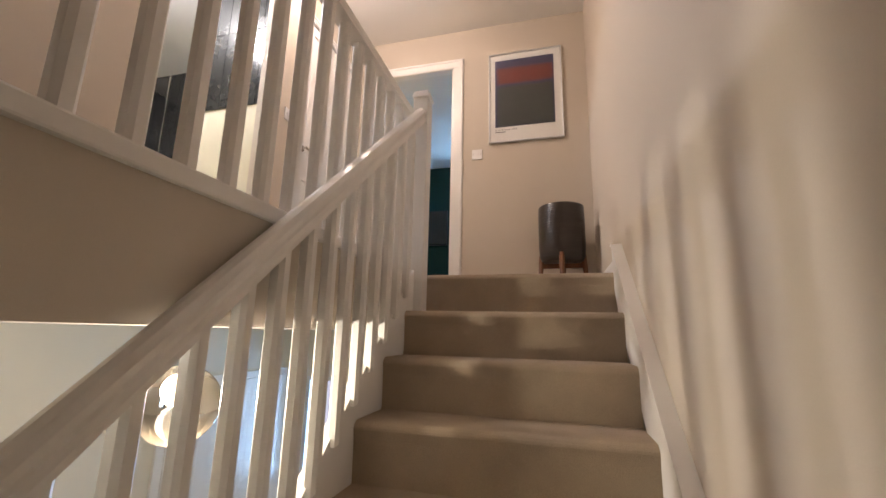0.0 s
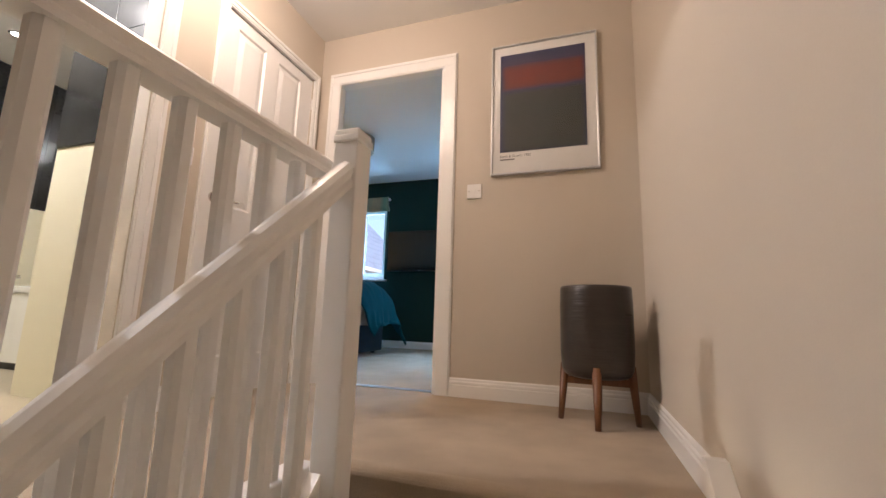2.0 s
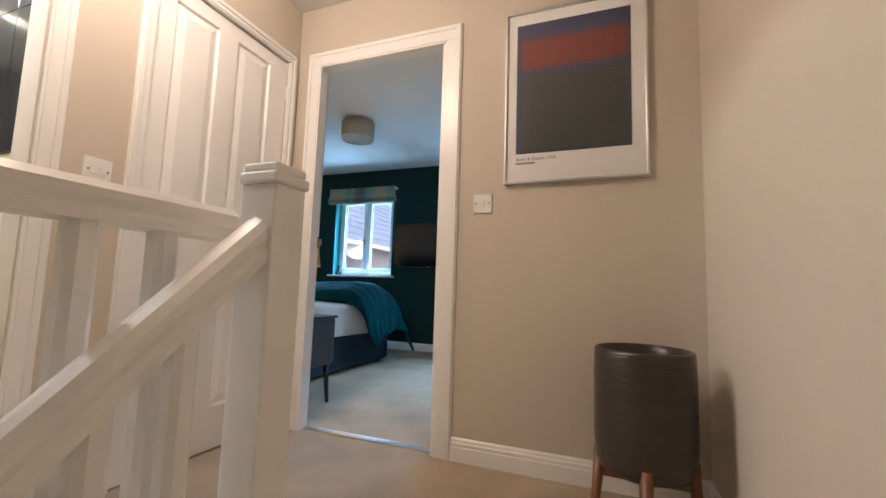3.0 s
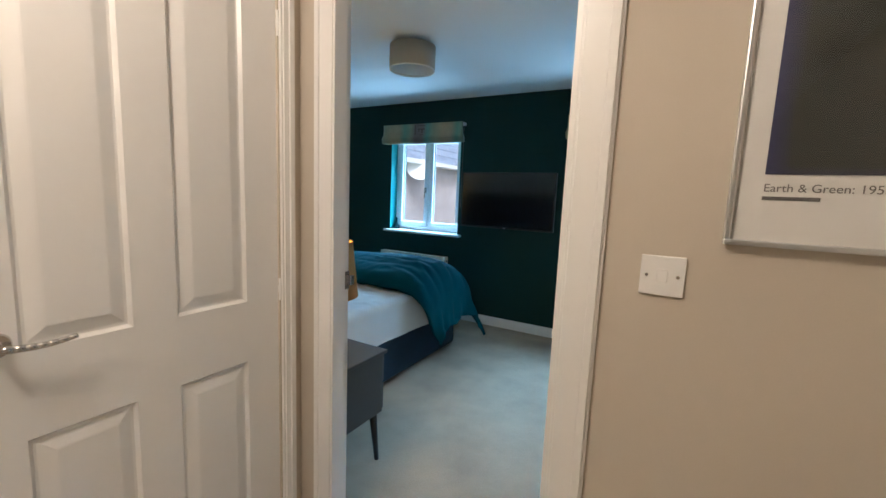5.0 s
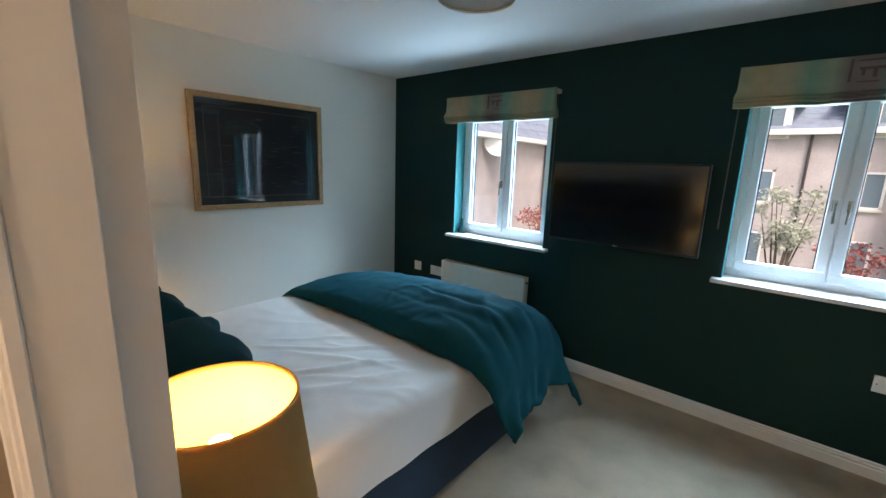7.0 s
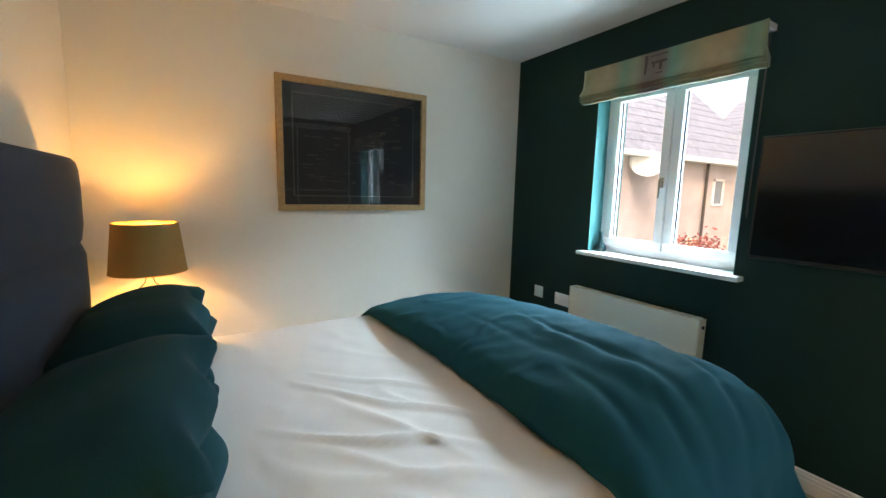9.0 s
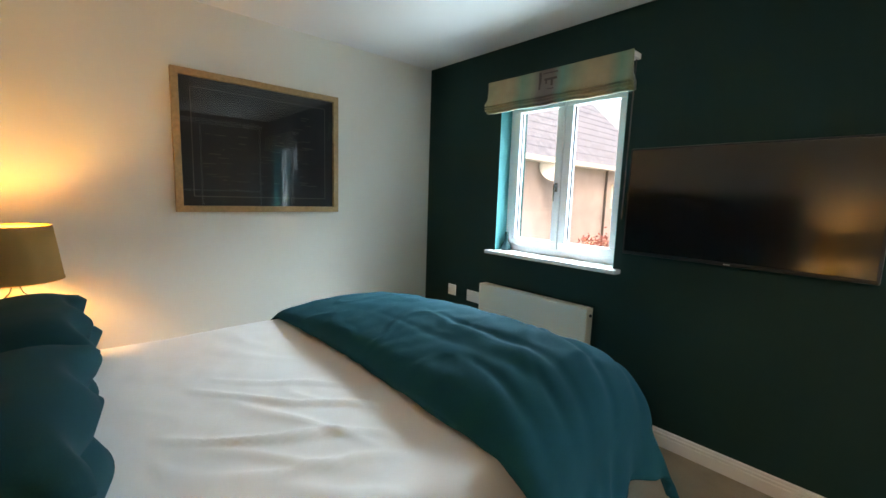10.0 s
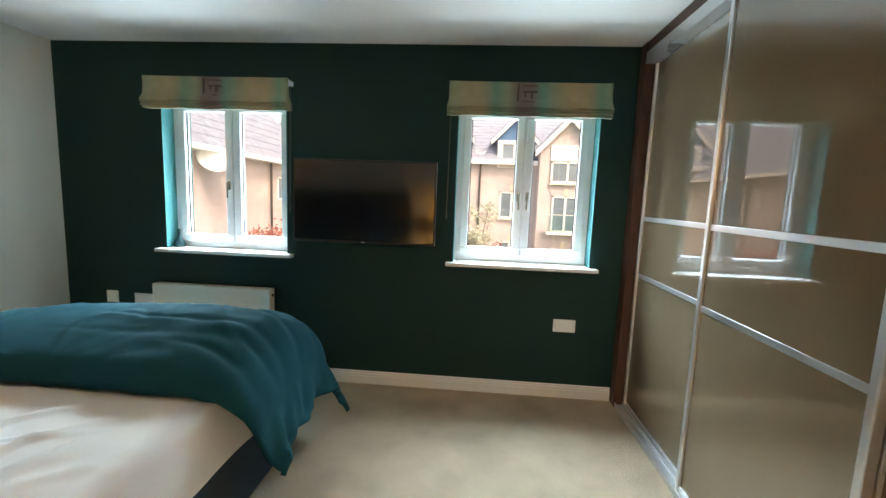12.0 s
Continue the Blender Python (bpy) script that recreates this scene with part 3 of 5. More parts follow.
# ---------- landing things ----------
pic = thing("framed_print", (0.595, 0, 1.645), "abstract red and dark green print in a slim silver frame", "framed picture")
PW, PH = 0.298, 0.407
bm = bmesh.new()
for x0, x1, z0, z1 in ((-PW, PW, PH - 0.011, PH), (-PW, PW, -PH, -PH + 0.011), (-PW, -PW + 0.011, -PH + 0.011, PH - 0.011), (PW - 0.011, PW, -PH + 0.011, PH - 0.011)):
    box(bm, x0, x1, -0.026, -0.002, z0, z1, 0.0025)
part("frame", bm, M_ALU, pic, "slim polished silver frame")
part("mount", boxes((-PW + 0.008, PW - 0.008, -0.014, -0.006, -PH + 0.008, PH - 0.008)), M_MOUNT, pic, "wide white paper border")
part("print", boxes((-0.245, 0.234, -0.0165, -0.0145, -0.27, 0.342)), M_PRINT, pic, "rust and dark green colour fields on blue")


def text_part(body, size, place, material, parent, name="lettering"):
    cu = bpy.data.curves.new(name, "FONT")
    cu.body, cu.size, cu.extrude = body, size, 0.0002
    tmp = bpy.data.objects.new(name, cu)
    scene.collection.objects.link(tmp)
    bpy.context.view_layer.update()
    me = bpy.data.meshes.new_from_object(tmp.evaluated_get(bpy.context.evaluated_depsgraph_get()))
    bpy.data.objects.remove(tmp)
    me.materials.clear()
    me.materials.append(material)
    ob = new(name, me)
    ob.parent = parent
    ob.matrix_local = place
    return ob


text_part("Earth & Green: 1955", 0.021, pose(-0.245, -0.0155, -0.302, 90), M_INK, pic)
part("caption_bar", boxes((-0.245, -0.16, -0.0155, -0.0145, -0.318, -0.311)), M_INK, pic, "small unreadable caption line")
pane = part("glazing", boxes((-PW + 0.01, PW - 0.01, -0.0205, -0.0195, -PH + 0.01, PH - 0.01)), M_PANEGLASS, pic, "clear picture glass")
pane.visible_shadow = False

pot = thing("planter", (0.838, -0.264, 0), "dark glazed ceramic planter on a brown wooden stand", "planter")
part("bowl", turned([(0, 0.19), (0.115, 0.19), (0.137, 0.2), (0.15, 0.225), (0.155, 0.3), (0.155, 0.5), (0.153, 0.57), (0.151, 0.58), (0.145, 0.583), (0.141, 0.578), (0.138, 0.5), (0.136, 0.42), (0, 0.42)], 56), M_POT, pot, "ribbed dark brown ceramic bowl", True)
for k in range(4):
    a = math.radians(-3 + 90 * k)
    bm = bmesh.new()
    for s0, s1 in ((0, 0.5), (0.5, 1.0)):
        pa = (math.cos(a) * (0.158 - 0.022 * s0), math.sin(a) * (0.158 - 0.022 * s0), 0.24 * s0)
        pb = (math.cos(a) * (0.158 - 0.022 * s1), math.sin(a) * (0.158 - 0.022 * s1), 0.24 * s1)
        rod(bm, pa, pb, 0.012 + 0.008 * s0, 0.012 + 0.008 * s1, 14)
    bmesh.ops.remove_doubles(bm, verts=bm.verts, dist=0.0005)
    part("leg", bm, M_LEG, pot, "", True)
for ang in (-3, 87):
    a = math.radians(ang)
    d = Vector((math.cos(a), math.sin(a), 0))
    nrm = Vector((-d.y, d.x, 0))
    bm = bmesh.new()
    vs = []
    for s in (-0.145, 0.145):
        for v in (-0.009, 0.009):
            for z in (0.155, 0.186):
                vs.append(bm.verts.new(d * s + nrm * v + Vector((0, 0, z + (0.0 if ang == -3 else -0.0005)))))
    for f in ((0, 1, 3, 2), (4, 6, 7, 5), (0, 4, 5, 1), (2, 3, 7, 6), (0, 2, 6, 4), (1, 5, 7, 3)):
        bm.faces.new([vs[i] for i in f])
    part("crossbar", bm, M_LEG, pot)


# ---------- windows ----------
def casement_window(name, x0, x1, handles, label):
    """White two-light casement set back in its reveal, with a board sill."""
    win = tagged(new(name), label, "", "", "structure")
    win.location = ((x0 + x1) / 2, 0, 0)
    h = (x1 - x0) / 2
    yf, yb = 2.945, 3.01
    b, z0, z1 = 0.05, SILL + 0.012, HEAD
    bm = bmesh.new()
    for s in ((-h, h, yf, yb, z0, z0 + 0.055), (-h, h, yf, yb, z1 - b, z1), (-h, -h + b, yf, yb, z0 + 0.055, z1 - b), (h - b, h, yf, yb, z0 + 0.055, z1 - b), (-0.03, 0.03, yf, yb, z0 + 0.055, z1 - b)):
        box(bm, *s, 0.004)
    part("window_frame", bm, M_UPVC, win, "white plastic outer frame")
    for side in (-1, 1):
        a, c = (-h + b - 0.012, -0.004) if side < 0 else (0.004, h - b + 0.012)
        bm = bmesh.new()
        s = 0.052
        for q in ((a, c, yf - 0.012, yb - 0.02, z0 + 0.043, z0 + 0.043 + s), (a, c, yf - 0.012, yb - 0.02, z1 - b - s + 0.012, z1 - b + 0.012),
                  (a, a + s, yf - 0.012, yb - 0.02, z0 + 0.043 + s, z1 - b - s + 0.012), (c - s, c, yf - 0.012, yb - 0.02, z0 + 0.043 + s, z1 - b - s + 0.012)):
            box(bm, *q, 0.006)
        sash = part("sash", bm, M_UPVC, win, "white plastic casement sash")
        g = part("pane", boxes((a + s - 0.004, c - s + 0.004, yf + 0.02, yf + 0.024, z0 + 0.085, z1 - b - 0.03)), M_GLASS, sash, "clear window pane")
        g.visible_shadow = False
        for q in ((a + s, a + s + 0.006), (c - s - 0.006, c - s)):
            part("seal", boxes((q[0], q[1], yf + 0.012, yf + 0.02, z0 + 0.1, z1 - b - 0.045)), M_BLACK, sash, "dark rubber seal")
        if side in handles:
            hx = c - s / 2 if side < 0 else a + s / 2
            bm = bmesh.new()
            box(bm, hx - 0.011, hx + 0.011, yf - 0.022, yf - 0.012, 1.33, 1.39, 0.003)
            rod(bm, (hx, yf - 0.02, 1.372), (hx, yf - 0.045, 1.372), 0.008)
            rod(bm, (hx, yf - 0.042, 1.376), (hx - 0.004 * side, yf - 0.05, 1.27), 0.008, 0.006)
            part("window_handle", bm, M_CHROME, sash, "chrome window handle")
    part("window_sill", boxes((-h - 0.045, h + 0.045, 2.765, YG, SILL - 0.012, SILL + 0.012), (-h, h, YG, yf + 0.03, SILL - 0.012, SILL + 0.012), bevel=0.004), M_GLOSS, win, "white painted sill board")
    return win


casement_window("window_1", *W1, (-1,), "white two-light casement window in the green wall")
casement_window("window_2", *W2, (-1, 1), "white two-light casement window with two chrome handles")
# thin reveal skins whose lighter colour carries the window light on the green paint
bm = bmesh.new()
for x0, x1 in (W1, W2):
    box(bm, x0, x0 + 0.003, YG - 0.0, 2.945, SILL, HEAD)
    box(bm, x1 - 0.003, x1, YG - 0.0, 2.945, SILL, HEAD)
    box(bm, x0, x1, YG, 2.945, HEAD - 0.003, HEAD)
structure("trim_window_reveals", bm, M_DAYLITGREEN, "green wall window reveals, daylight put into a lighter teal colour")


def roman_blind(x0, x1, y=2.70):
    """A raised Roman blind: headrail, flat face and a stack of folded pleats below."""
    ob = thing("roman_blind", ((x0 + x1) / 2, YG, 1.85), "raised striped green and gold Roman blind above the window", "roman blind", "roman blinds over the windows")
    h = (x1 - x0) / 2
    part("headrail", boxes((-h + 0.004, h - 0.004, -0.085, 0.0, 0.172, 0.2), bevel=0.002), M_UPVC, ob, "white blind headrail")
    prof = [(-0.09, 0.203), (-0.088, 0.15), (-0.096, 0.09), (-0.115, 0.05), (-0.112, 0.044), (-0.09, 0.042), (-0.112, 0.036), (-0.113, 0.03), (-0.088, 0.027), (-0.108, 0.02), (-0.108, 0.013), (-0.085, 0.01), (-0.098, 0.002), (-0.07, 0.0),
            (-0.05, 0.01), (-0.052, 0.05), (-0.07, 0.09), (-0.08, 0.15), (-0.084, 0.203)]
    bm = bmesh.new()
    n = 40
    rows = []
    for i in range(n + 1):
        u = -h + 2 * h * i / n
        wv = 0.0035 * math.sin(u * 19 + x0 * 7) + 0.002 * math.sin(u * 47)
        flare = 1 + 0.05 * (abs(u) / h) ** 8
        rows.append([bm.verts.new((u * (1 + (0.018 if z < 0.06 else 0)), yy * flare + (wv if z < 0.1 else wv * 0.3), z + (wv * 0.8 if z < 0.06 else 0))) for yy, z in prof])
    for p, q in zip(rows, rows[1:]):
        for j in range(len(prof) - 1):
            bm.faces.new((p[j], p[j + 1], q[j + 1], q[j]))
    for r in (rows[0], rows[-1]):
        bm.faces.new(r)
    part("fabric", bm, M_BLIND, ob, "striped fabric with folded pleats", True)
    bm = bmesh.new()
    for a, b, z0, z1 in ((-0.075, -0.064, 0.09, 0.19), (-0.05, 0.05, 0.178, 0.184), (-0.04, 0.045, 0.14, 0.152), (0.006, 0.02, 0.105, 0.14), (-0.032, -0.02, 0.115, 0.14), (-0.045, 0.03, 0.085, 0.09)):
        box(bm, a, b, -0.1 if z0 < 0.1 else -0.0945, -0.084, z0, z1, 0.001)
    part("woven_motif", bm, M_MOTIF, ob, "small dusky brown woven motif")
    bm = bmesh.new()
    rod(bm, (-h + 0.012, -0.02, 0.17), (-h + 0.006, -0.018, -0.62), 0.0035, n=8)
    rod(bm, (-h + 0.006, -0.018, -0.62), (-h + 0.006, -0.018, -0.66), 0.006, 0.003, n=8)
    cord = part("cord", bm, M_FAINT, ob, "thin pull cord")
    if x0 < -1:
        cord.location = (2 * h - 0.03, 0, 0)
    return ob


roman_blind(-2.722, -1.735)
roman_blind(-0.7, 0.29)

# ---------- bedroom: fixed things ----------
rad = thing("radiator", (-2.298, YG, 0.16), "white panel radiator under the window", "radiator")
part("front_panel", boxes((-0.42, 0.42, -0.095, -0.083, 0, 0.5), bevel=0.006), M_RAD, rad)
bm = bmesh.new()
for i in range(21):
    x = -0.395 + i * 0.0395
    box(bm, x - 0.012, x + 0.012, -0.083, -0.06, 0.03, 0.47, 0.004, 1)
part("fins", bm, M_RAD, rad)
part("top_grille", boxes(*[(-0.418 + 0.0418 * i, -0.384 + 0.0418 * i, -0.093, -0.03, 0.496, 0.504) for i in range(20)]), M_RAD, rad)
part("side_cover", boxes((0.42, 0.424, -0.095, -0.028, 0.0, 0.503), bevel=0.001), M_RAD, rad)
part("side_cover", boxes((-0.424, -0.42, -0.095, -0.028, 0.0, 0.503), bevel=0.001), M_RAD, rad)
part("vent_plug", rod(bmesh.new(), (0.42, -0.06, 0.46), (0.432, -0.06, 0.46), 0.009), M_BLACK, rad)
for sx in (-1, 1):
    part("bracket", boxes((sx * 0.285 - 0.015, sx * 0.285 + 0.015, -0.06, 0, 0.1, 0.42)), M_RAD, rad)
    part("pipe", rod(bmesh.new(), (sx * 0.37, -0.05, 0.03), (sx * 0.37, -0.05, -0.145), 0.0075), M_CHROME, rad)

tv = thing("television", (-1.23, YG, 1.283), "flat black television mounted on the dark green wall", "television")
part("casing", boxes((-0.472, 0.472, -0.102, -0.062, -0.27, 0.27), (-0.3, 0.3, -0.062, -0.04, -0.2, 0.2), bevel=0.006), M_BLACK, tv)
part("screen", boxes((-0.461, 0.461, -0.1045, -0.1, -0.253, 0.26)), M_SCREEN, tv, "dark reflective screen")
part("badge", boxes((-0.012, 0.012, -0.1045, -0.102, -0.2645, -0.2605)), M_ALU, tv, "small silver badge")
part("wall_bracket", boxes((-0.2, 0.2, -0.04, 0, -0.12, 0.12), bevel=0.003), M_BLACK, tv)

art = thing("framed_picture", (XL, 1.486, 1.536), "dark print in a pale oak frame on the cream wall", "framed picture")
AW, AH, fr = 0.49, 0.392, 0.036
bm = bmesh.new()
for y0, y1, z0, z1 in ((-AW, AW, AH - fr, AH), (-AW, AW, -AH, -AH + fr), (-AW, -AW + fr, -AH + fr, AH - fr), (AW - fr, AW, -AH + fr, AH - fr)):
    box(bm, 0.002, 0.036, y0, y1, z0, z1, 0.002)
part("frame", bm, M_OAK, art, "pale oak frame")
part("mount", boxes((0.006, 0.014, -AW + 0.03, AW - 0.03, -AH + 0.03, AH - 0.03)), M_BLACK, art, "black mount")
part("print", boxes((0.0142, 0.016, -0.395, 0.395, -0.3, 0.3)), M_BLUEBLACK, art, "near-black printed chart")
bm = bmesh.new()
for y0, y1, z0, z1 in ((-0.397, 0.397, 0.3, 0.3035), (-0.397, 0.397, -0.3035, -0.3), (-0.3985, -0.395, -0.3, 0.3), (0.395, 0.3985, -0.3, 0.3)):
    box(bm, 0.0142, 0.0168, y0, y1, z0, z1)
part("border_line", bm, M_INK, art, "thin grey border")
rng = random.Random(4)
bm = bmesh.new()
for i in range(70):
    y, z = rng.uniform(-0.36, 0.3), rng.uniform(-0.26, 0.24)
    w = rng.uniform(0.01, 0.07)
    box(bm, 0.016, 0.0164, y, y + w, z, z + rng.uniform(0.002, 0.006))
tagged(part("faint_lines", bm, M_FAINT, art), "rows of dim unreadable marks", "", "", "stuff")
g = part("glazing", boxes((0.0225, 0.0235, -AW + fr - 0.003, AW - fr + 0.003, -AH + fr - 0.003, AH - fr + 0.003)), M_PANEGLASS, art, "reflective picture glass")
g.visible_shadow = False

cl = thing("ceiling_lamp", (-1.40, 1.34, BED_C), "cream drum ceiling lamp, switched off", "ceiling lamp")
part("shade", turned([(0.147, -0.03), (0.15, -0.03), (0.15, -0.18), (0.147, -0.18), (0.147, -0.03)], 48), M_CSHADE, cl, "cream fabric drum shade", True)
part("rim", turned([(0.1515, -0.174), (0.1515, -0.182), (0.144, -0.182), (0.144, -0.174), (0.1515, -0.174)], 48), M_MOUNT, cl)
part("diffuser", turned([(0, -0.17), (0.144, -0.17), (0.144, -0.167), (0, -0.167)], 48), M_DIFFUSER, cl, "opal white diffuser")
part("ceiling_plate", turned([(0, 0), (0.06, 0), (0.06, -0.02), (0.012, -0.03), (0.012, -0.166), (0, -0.166)], 24), M_UPVC, cl)


# ---------- wardrobe ----------
ward = thing("fitted_wardrobe", (0.472, 0.0, 0.0), "fitted wardrobe with sliding taupe glass doors and aluminium rails", "wardrobe")
part("end_post", boxes((-0.005, 0.075, 2.742, YG - 0.001, 0.004, BED_C - 0.001), bevel=0.002), M_WALNUT, ward, "dark reddish walnut end post")
part("pelmet", boxes((0.0, 0.07, 0.45, 2.742, 2.235, BED_C - 0.001), bevel=0.002), M_WALNUT, ward, "dark walnut strip under the ceiling")
bm = bmesh.new()
box(bm, -0.004, 0.1, 0.45, 2.742, 2.17, 2.235, 0.002)
part("top_track", bm, M_ALU, ward, "satin aluminium top track")
part("bottom_track", boxes((0.0, 0.1, 0.45, 2.742, 0.004, 0.022), (0.0, 0.006, 0.45, 2.742, 0.022, 0.034), (0.045, 0.051, 0.45, 2.742, 0.022, 0.034), bevel=0.001), M_ALU, ward, "satin aluminium floor track")
part("back_panel", boxes((0.14, 0.16, 0.3, YG - 0.001, 0.004, BED_C - 0.001)), M_WALNUT, ward)
part("near_panel", boxes((0.0, 0.62, 0.425, 0.45, 0.004, BED_C - 0.001)), M_WALNUT, ward)


def sliding_door(y0, y1, x):
    d = part("door", boxes((x, x + 0.006, y0 + 0.02, y1 - 0.02, 0.05, 2.165)), M_TAUPE, ward, "glossy taupe glass sliding door")
    for a, b in ((y0, y0 + 0.026), (y1 - 0.026, y1)):
        part("stile", boxes((x - 0.012, x + 0.02, a, b, 0.03, 2.17), bevel=0.004), M_ALU, d, "satin aluminium stile")
    for z in (1.25, 0.898):
        part("band", boxes((x - 0.005, x + 0.005, y0 + 0.026, y1 - 0.026, z - 0.013, z + 0.013), bevel=0.0015), M_ALU, d, "satin aluminium band")
    part("rail", boxes((x - 0.008, x + 0.018, y0 + 0.026, y1 - 0.026, 0.03, 0.06), bevel=0.002), M_ALU, d)
    return d


sliding_door(1.905, 2.738, 0.062)
sliding_door(1.11, 1.935, 0.02)
sliding_door(0.46, 1.14, 0.062)

# ---------- bed ----------
BX0, BX1, BY0, BY1 = -2.93, -1.40, 0.215, 2.12
bed = thing("bed", ((BX0 + BX1) / 2, 0.086, 0), "double bed with a navy upholstered base and tall padded headboard", "bed")
BW = (BX1 - BX0) / 2
part("base", boxes((-BW, BW, 0.125, 2.03, 0.03, 0.335), bevel=0.02), M_NAVY, bed, "navy fabric divan base")
for x in (-BW + 0.08, BW - 0.08):
    for y in (0.2, 1.95):
        part("foot", rod(bmesh.new(), (x, y, 0), (x, y, 0.035), 0.025), M_BLACK, bed)
bm = bmesh.new()
prof = [(0.0, 0.02), (0.09, 0.02), (0.1, 0.3), (0.1, 0.62), (0.093, 0.64), (0.1, 0.66), (0.106, 0.85), (0.106, 1.0), (0.095, 1.035), (0.09, 1.045), (0.097, 1.06), (0.106, 1.12), (0.108, 1.26), (0.106, 1.33), (0.1, 1.358), (0.088, 1.372), (0.07, 1.378), (0.03, 1.381), (0.0, 1.381)]
nx = 24
rows = []
for i in range(nx + 1):
    u = -1 + 2 * i / nx
    x = u * (BW + 0.05) + 0.03
    puff = 1 - 0.06 * abs(u) ** 14
    rows.append([bm.verts.new((x * (1 - 0.012 * max(0, z - 1.3) / 0.08), y * 1.05 * puff, z)) for y, z in prof])
for p, q in zip(rows, rows[1:]):
    for j in range(len(prof) - 1):
        bm.faces.new((p[j], p[j + 1], q[j + 1], q[j]))
for r in (rows[0], rows[-1]):
    bm.faces.new(r)
part("headboard", bm, M_NAVY, bed, "tall navy padded headboard with stitched channels", True)
part("mattress", boxes((-BW + 0.01, BW - 0.01, 0.135, 2.02, 0.335, 0.53), bevel=0.04), M_SHEET, bed, "white mattress")

# the white duvet over the mattress
TOPZ = 0.6


def hill(x, y, s, seed):
    return noise.noise((x * s + seed, y * s - seed, seed * 1.7))


def grid_surface(fn, nu, nv):
    bm = bmesh.new()
    vs = [[bm.verts.new(fn(i / nu, j / nv)) for j in range(nv + 1)] for i in range(nu + 1)]
    for i in range(nu):
        for j in range(nv):
            bm.faces.new((vs[i][j], vs[i + 1][j], vs[i + 1][j + 1], vs[i][j + 1]))
    return bm


def drape(u, v, x0, x1, y1, top, r, flare, wave, floor_z, side_gap=0.0):
    """Lays cloth point (u, v) over a bed top; past the edges it bends over a radius r and hangs."""
    ox = (x0 - u) if u < x0 else (u - x1 if u > x1 else 0.0)
    sx = -1 if u < x0 else 1
    oy = max(0.0, v - y1)
    d = math.hypot(ox, oy)
    x, y, z = min(max(u, x0), x1), min(v, y1), top
    if d > 0:
        dx, dy = sx * ox / d, oy / d
        bend = r * math.pi / 2
        if d < bend:
            a = d / r
            out, drop = r * math.sin(a), r * (1 - math.cos(a))
        else:
            h = d - bend
            out = r + flare * h + wave * min(1.0, h / 0.2)
            drop = r + h * 0.97
        x, y, z = x + dx * out, y + dy * out, top - drop
        if z < floor_z:
            z = floor_z + 0.02 * (z - floor_z)
    return x, y, z


def duvet_point(s, t):
    u = BX0 - 0.27 + s * (BX1 - BX0 + 0.54)
    v = 0.35 + t * 1.5
    wav = 0.012 * hill(u, v, 5, 3.0)
    x, y, z = drape(u, v, BX0 + 0.05, BX1 - 0.05, 2.04, TOPZ + 0.012 * hill(u, v, 2.2, 9.0), 0.055, 0.02, wav, 0.31)
    ca, cb = u * 0.75 + v * 0.66, v * 0.75 - u * 0.66
    crease = abs(noise.noise((ca * 1.6 + 3, cb * 5.5, 1.3)))
    fold = 0.008 * max(0.0, 1 - crease * 6) * max(0.0, 0.35 + hill(u, v, 1.9, 5)) * 1.6
    near_head = max(0.0, 1 - abs(v - 0.95) / 0.45)
    pinch = max(0.0, 1 - math.hypot((u + 1.85) / 0.5, (v - 0.98) / 0.3))
    z += (fold * near_head + 0.003 * hill(u, v, 12, 2) + 0.02 * pinch ** 0.5 * max(0.0, 1 - 5 * abs(noise.noise((ca * 2.4 + 1.0, cb * 8.0, 4.2))))) if z > TOPZ - 0.06 else 0
    return x, y, z


duvet = part("duvet", grid_surface(duvet_point, 110, 120), M_SHEET, None, "", True)
tagged(duvet, "white cotton duvet spread over the bed", "duvet")

TY0 = 1.36
# creases from the crown over the hanging side: start across, start along, end along, depth
CREASES = ((0.72, 1.72, 1.64, 0.85), (0.28, 1.5, 1.5, 0.6), (0.55, 1.93, 1.8, 1.0), (0.1, 1.62, 1.58, 0.6), (0.25, 2.06, 2.0, 0.8), (0.95, 1.56, 1.6, 0.3))


def creasing(u, v):
    total = 0.0
    for across, va, vb, deep in CREASES:
        q = (u - (BX1 - across)) / (across + 0.4)
        if 0 < q < 1.05:
            d = v - (va + (vb - va) * q + 0.018 * math.sin(q * 7 + va * 9))
            w = 0.013 + 0.02 * q
            total += deep * min(1.0, q * 3.5) * (math.exp(-(d / w) ** 2) - 0.55 * math.exp(-((d + 2.1 * w) / (1.6 * w)) ** 2))
    return total


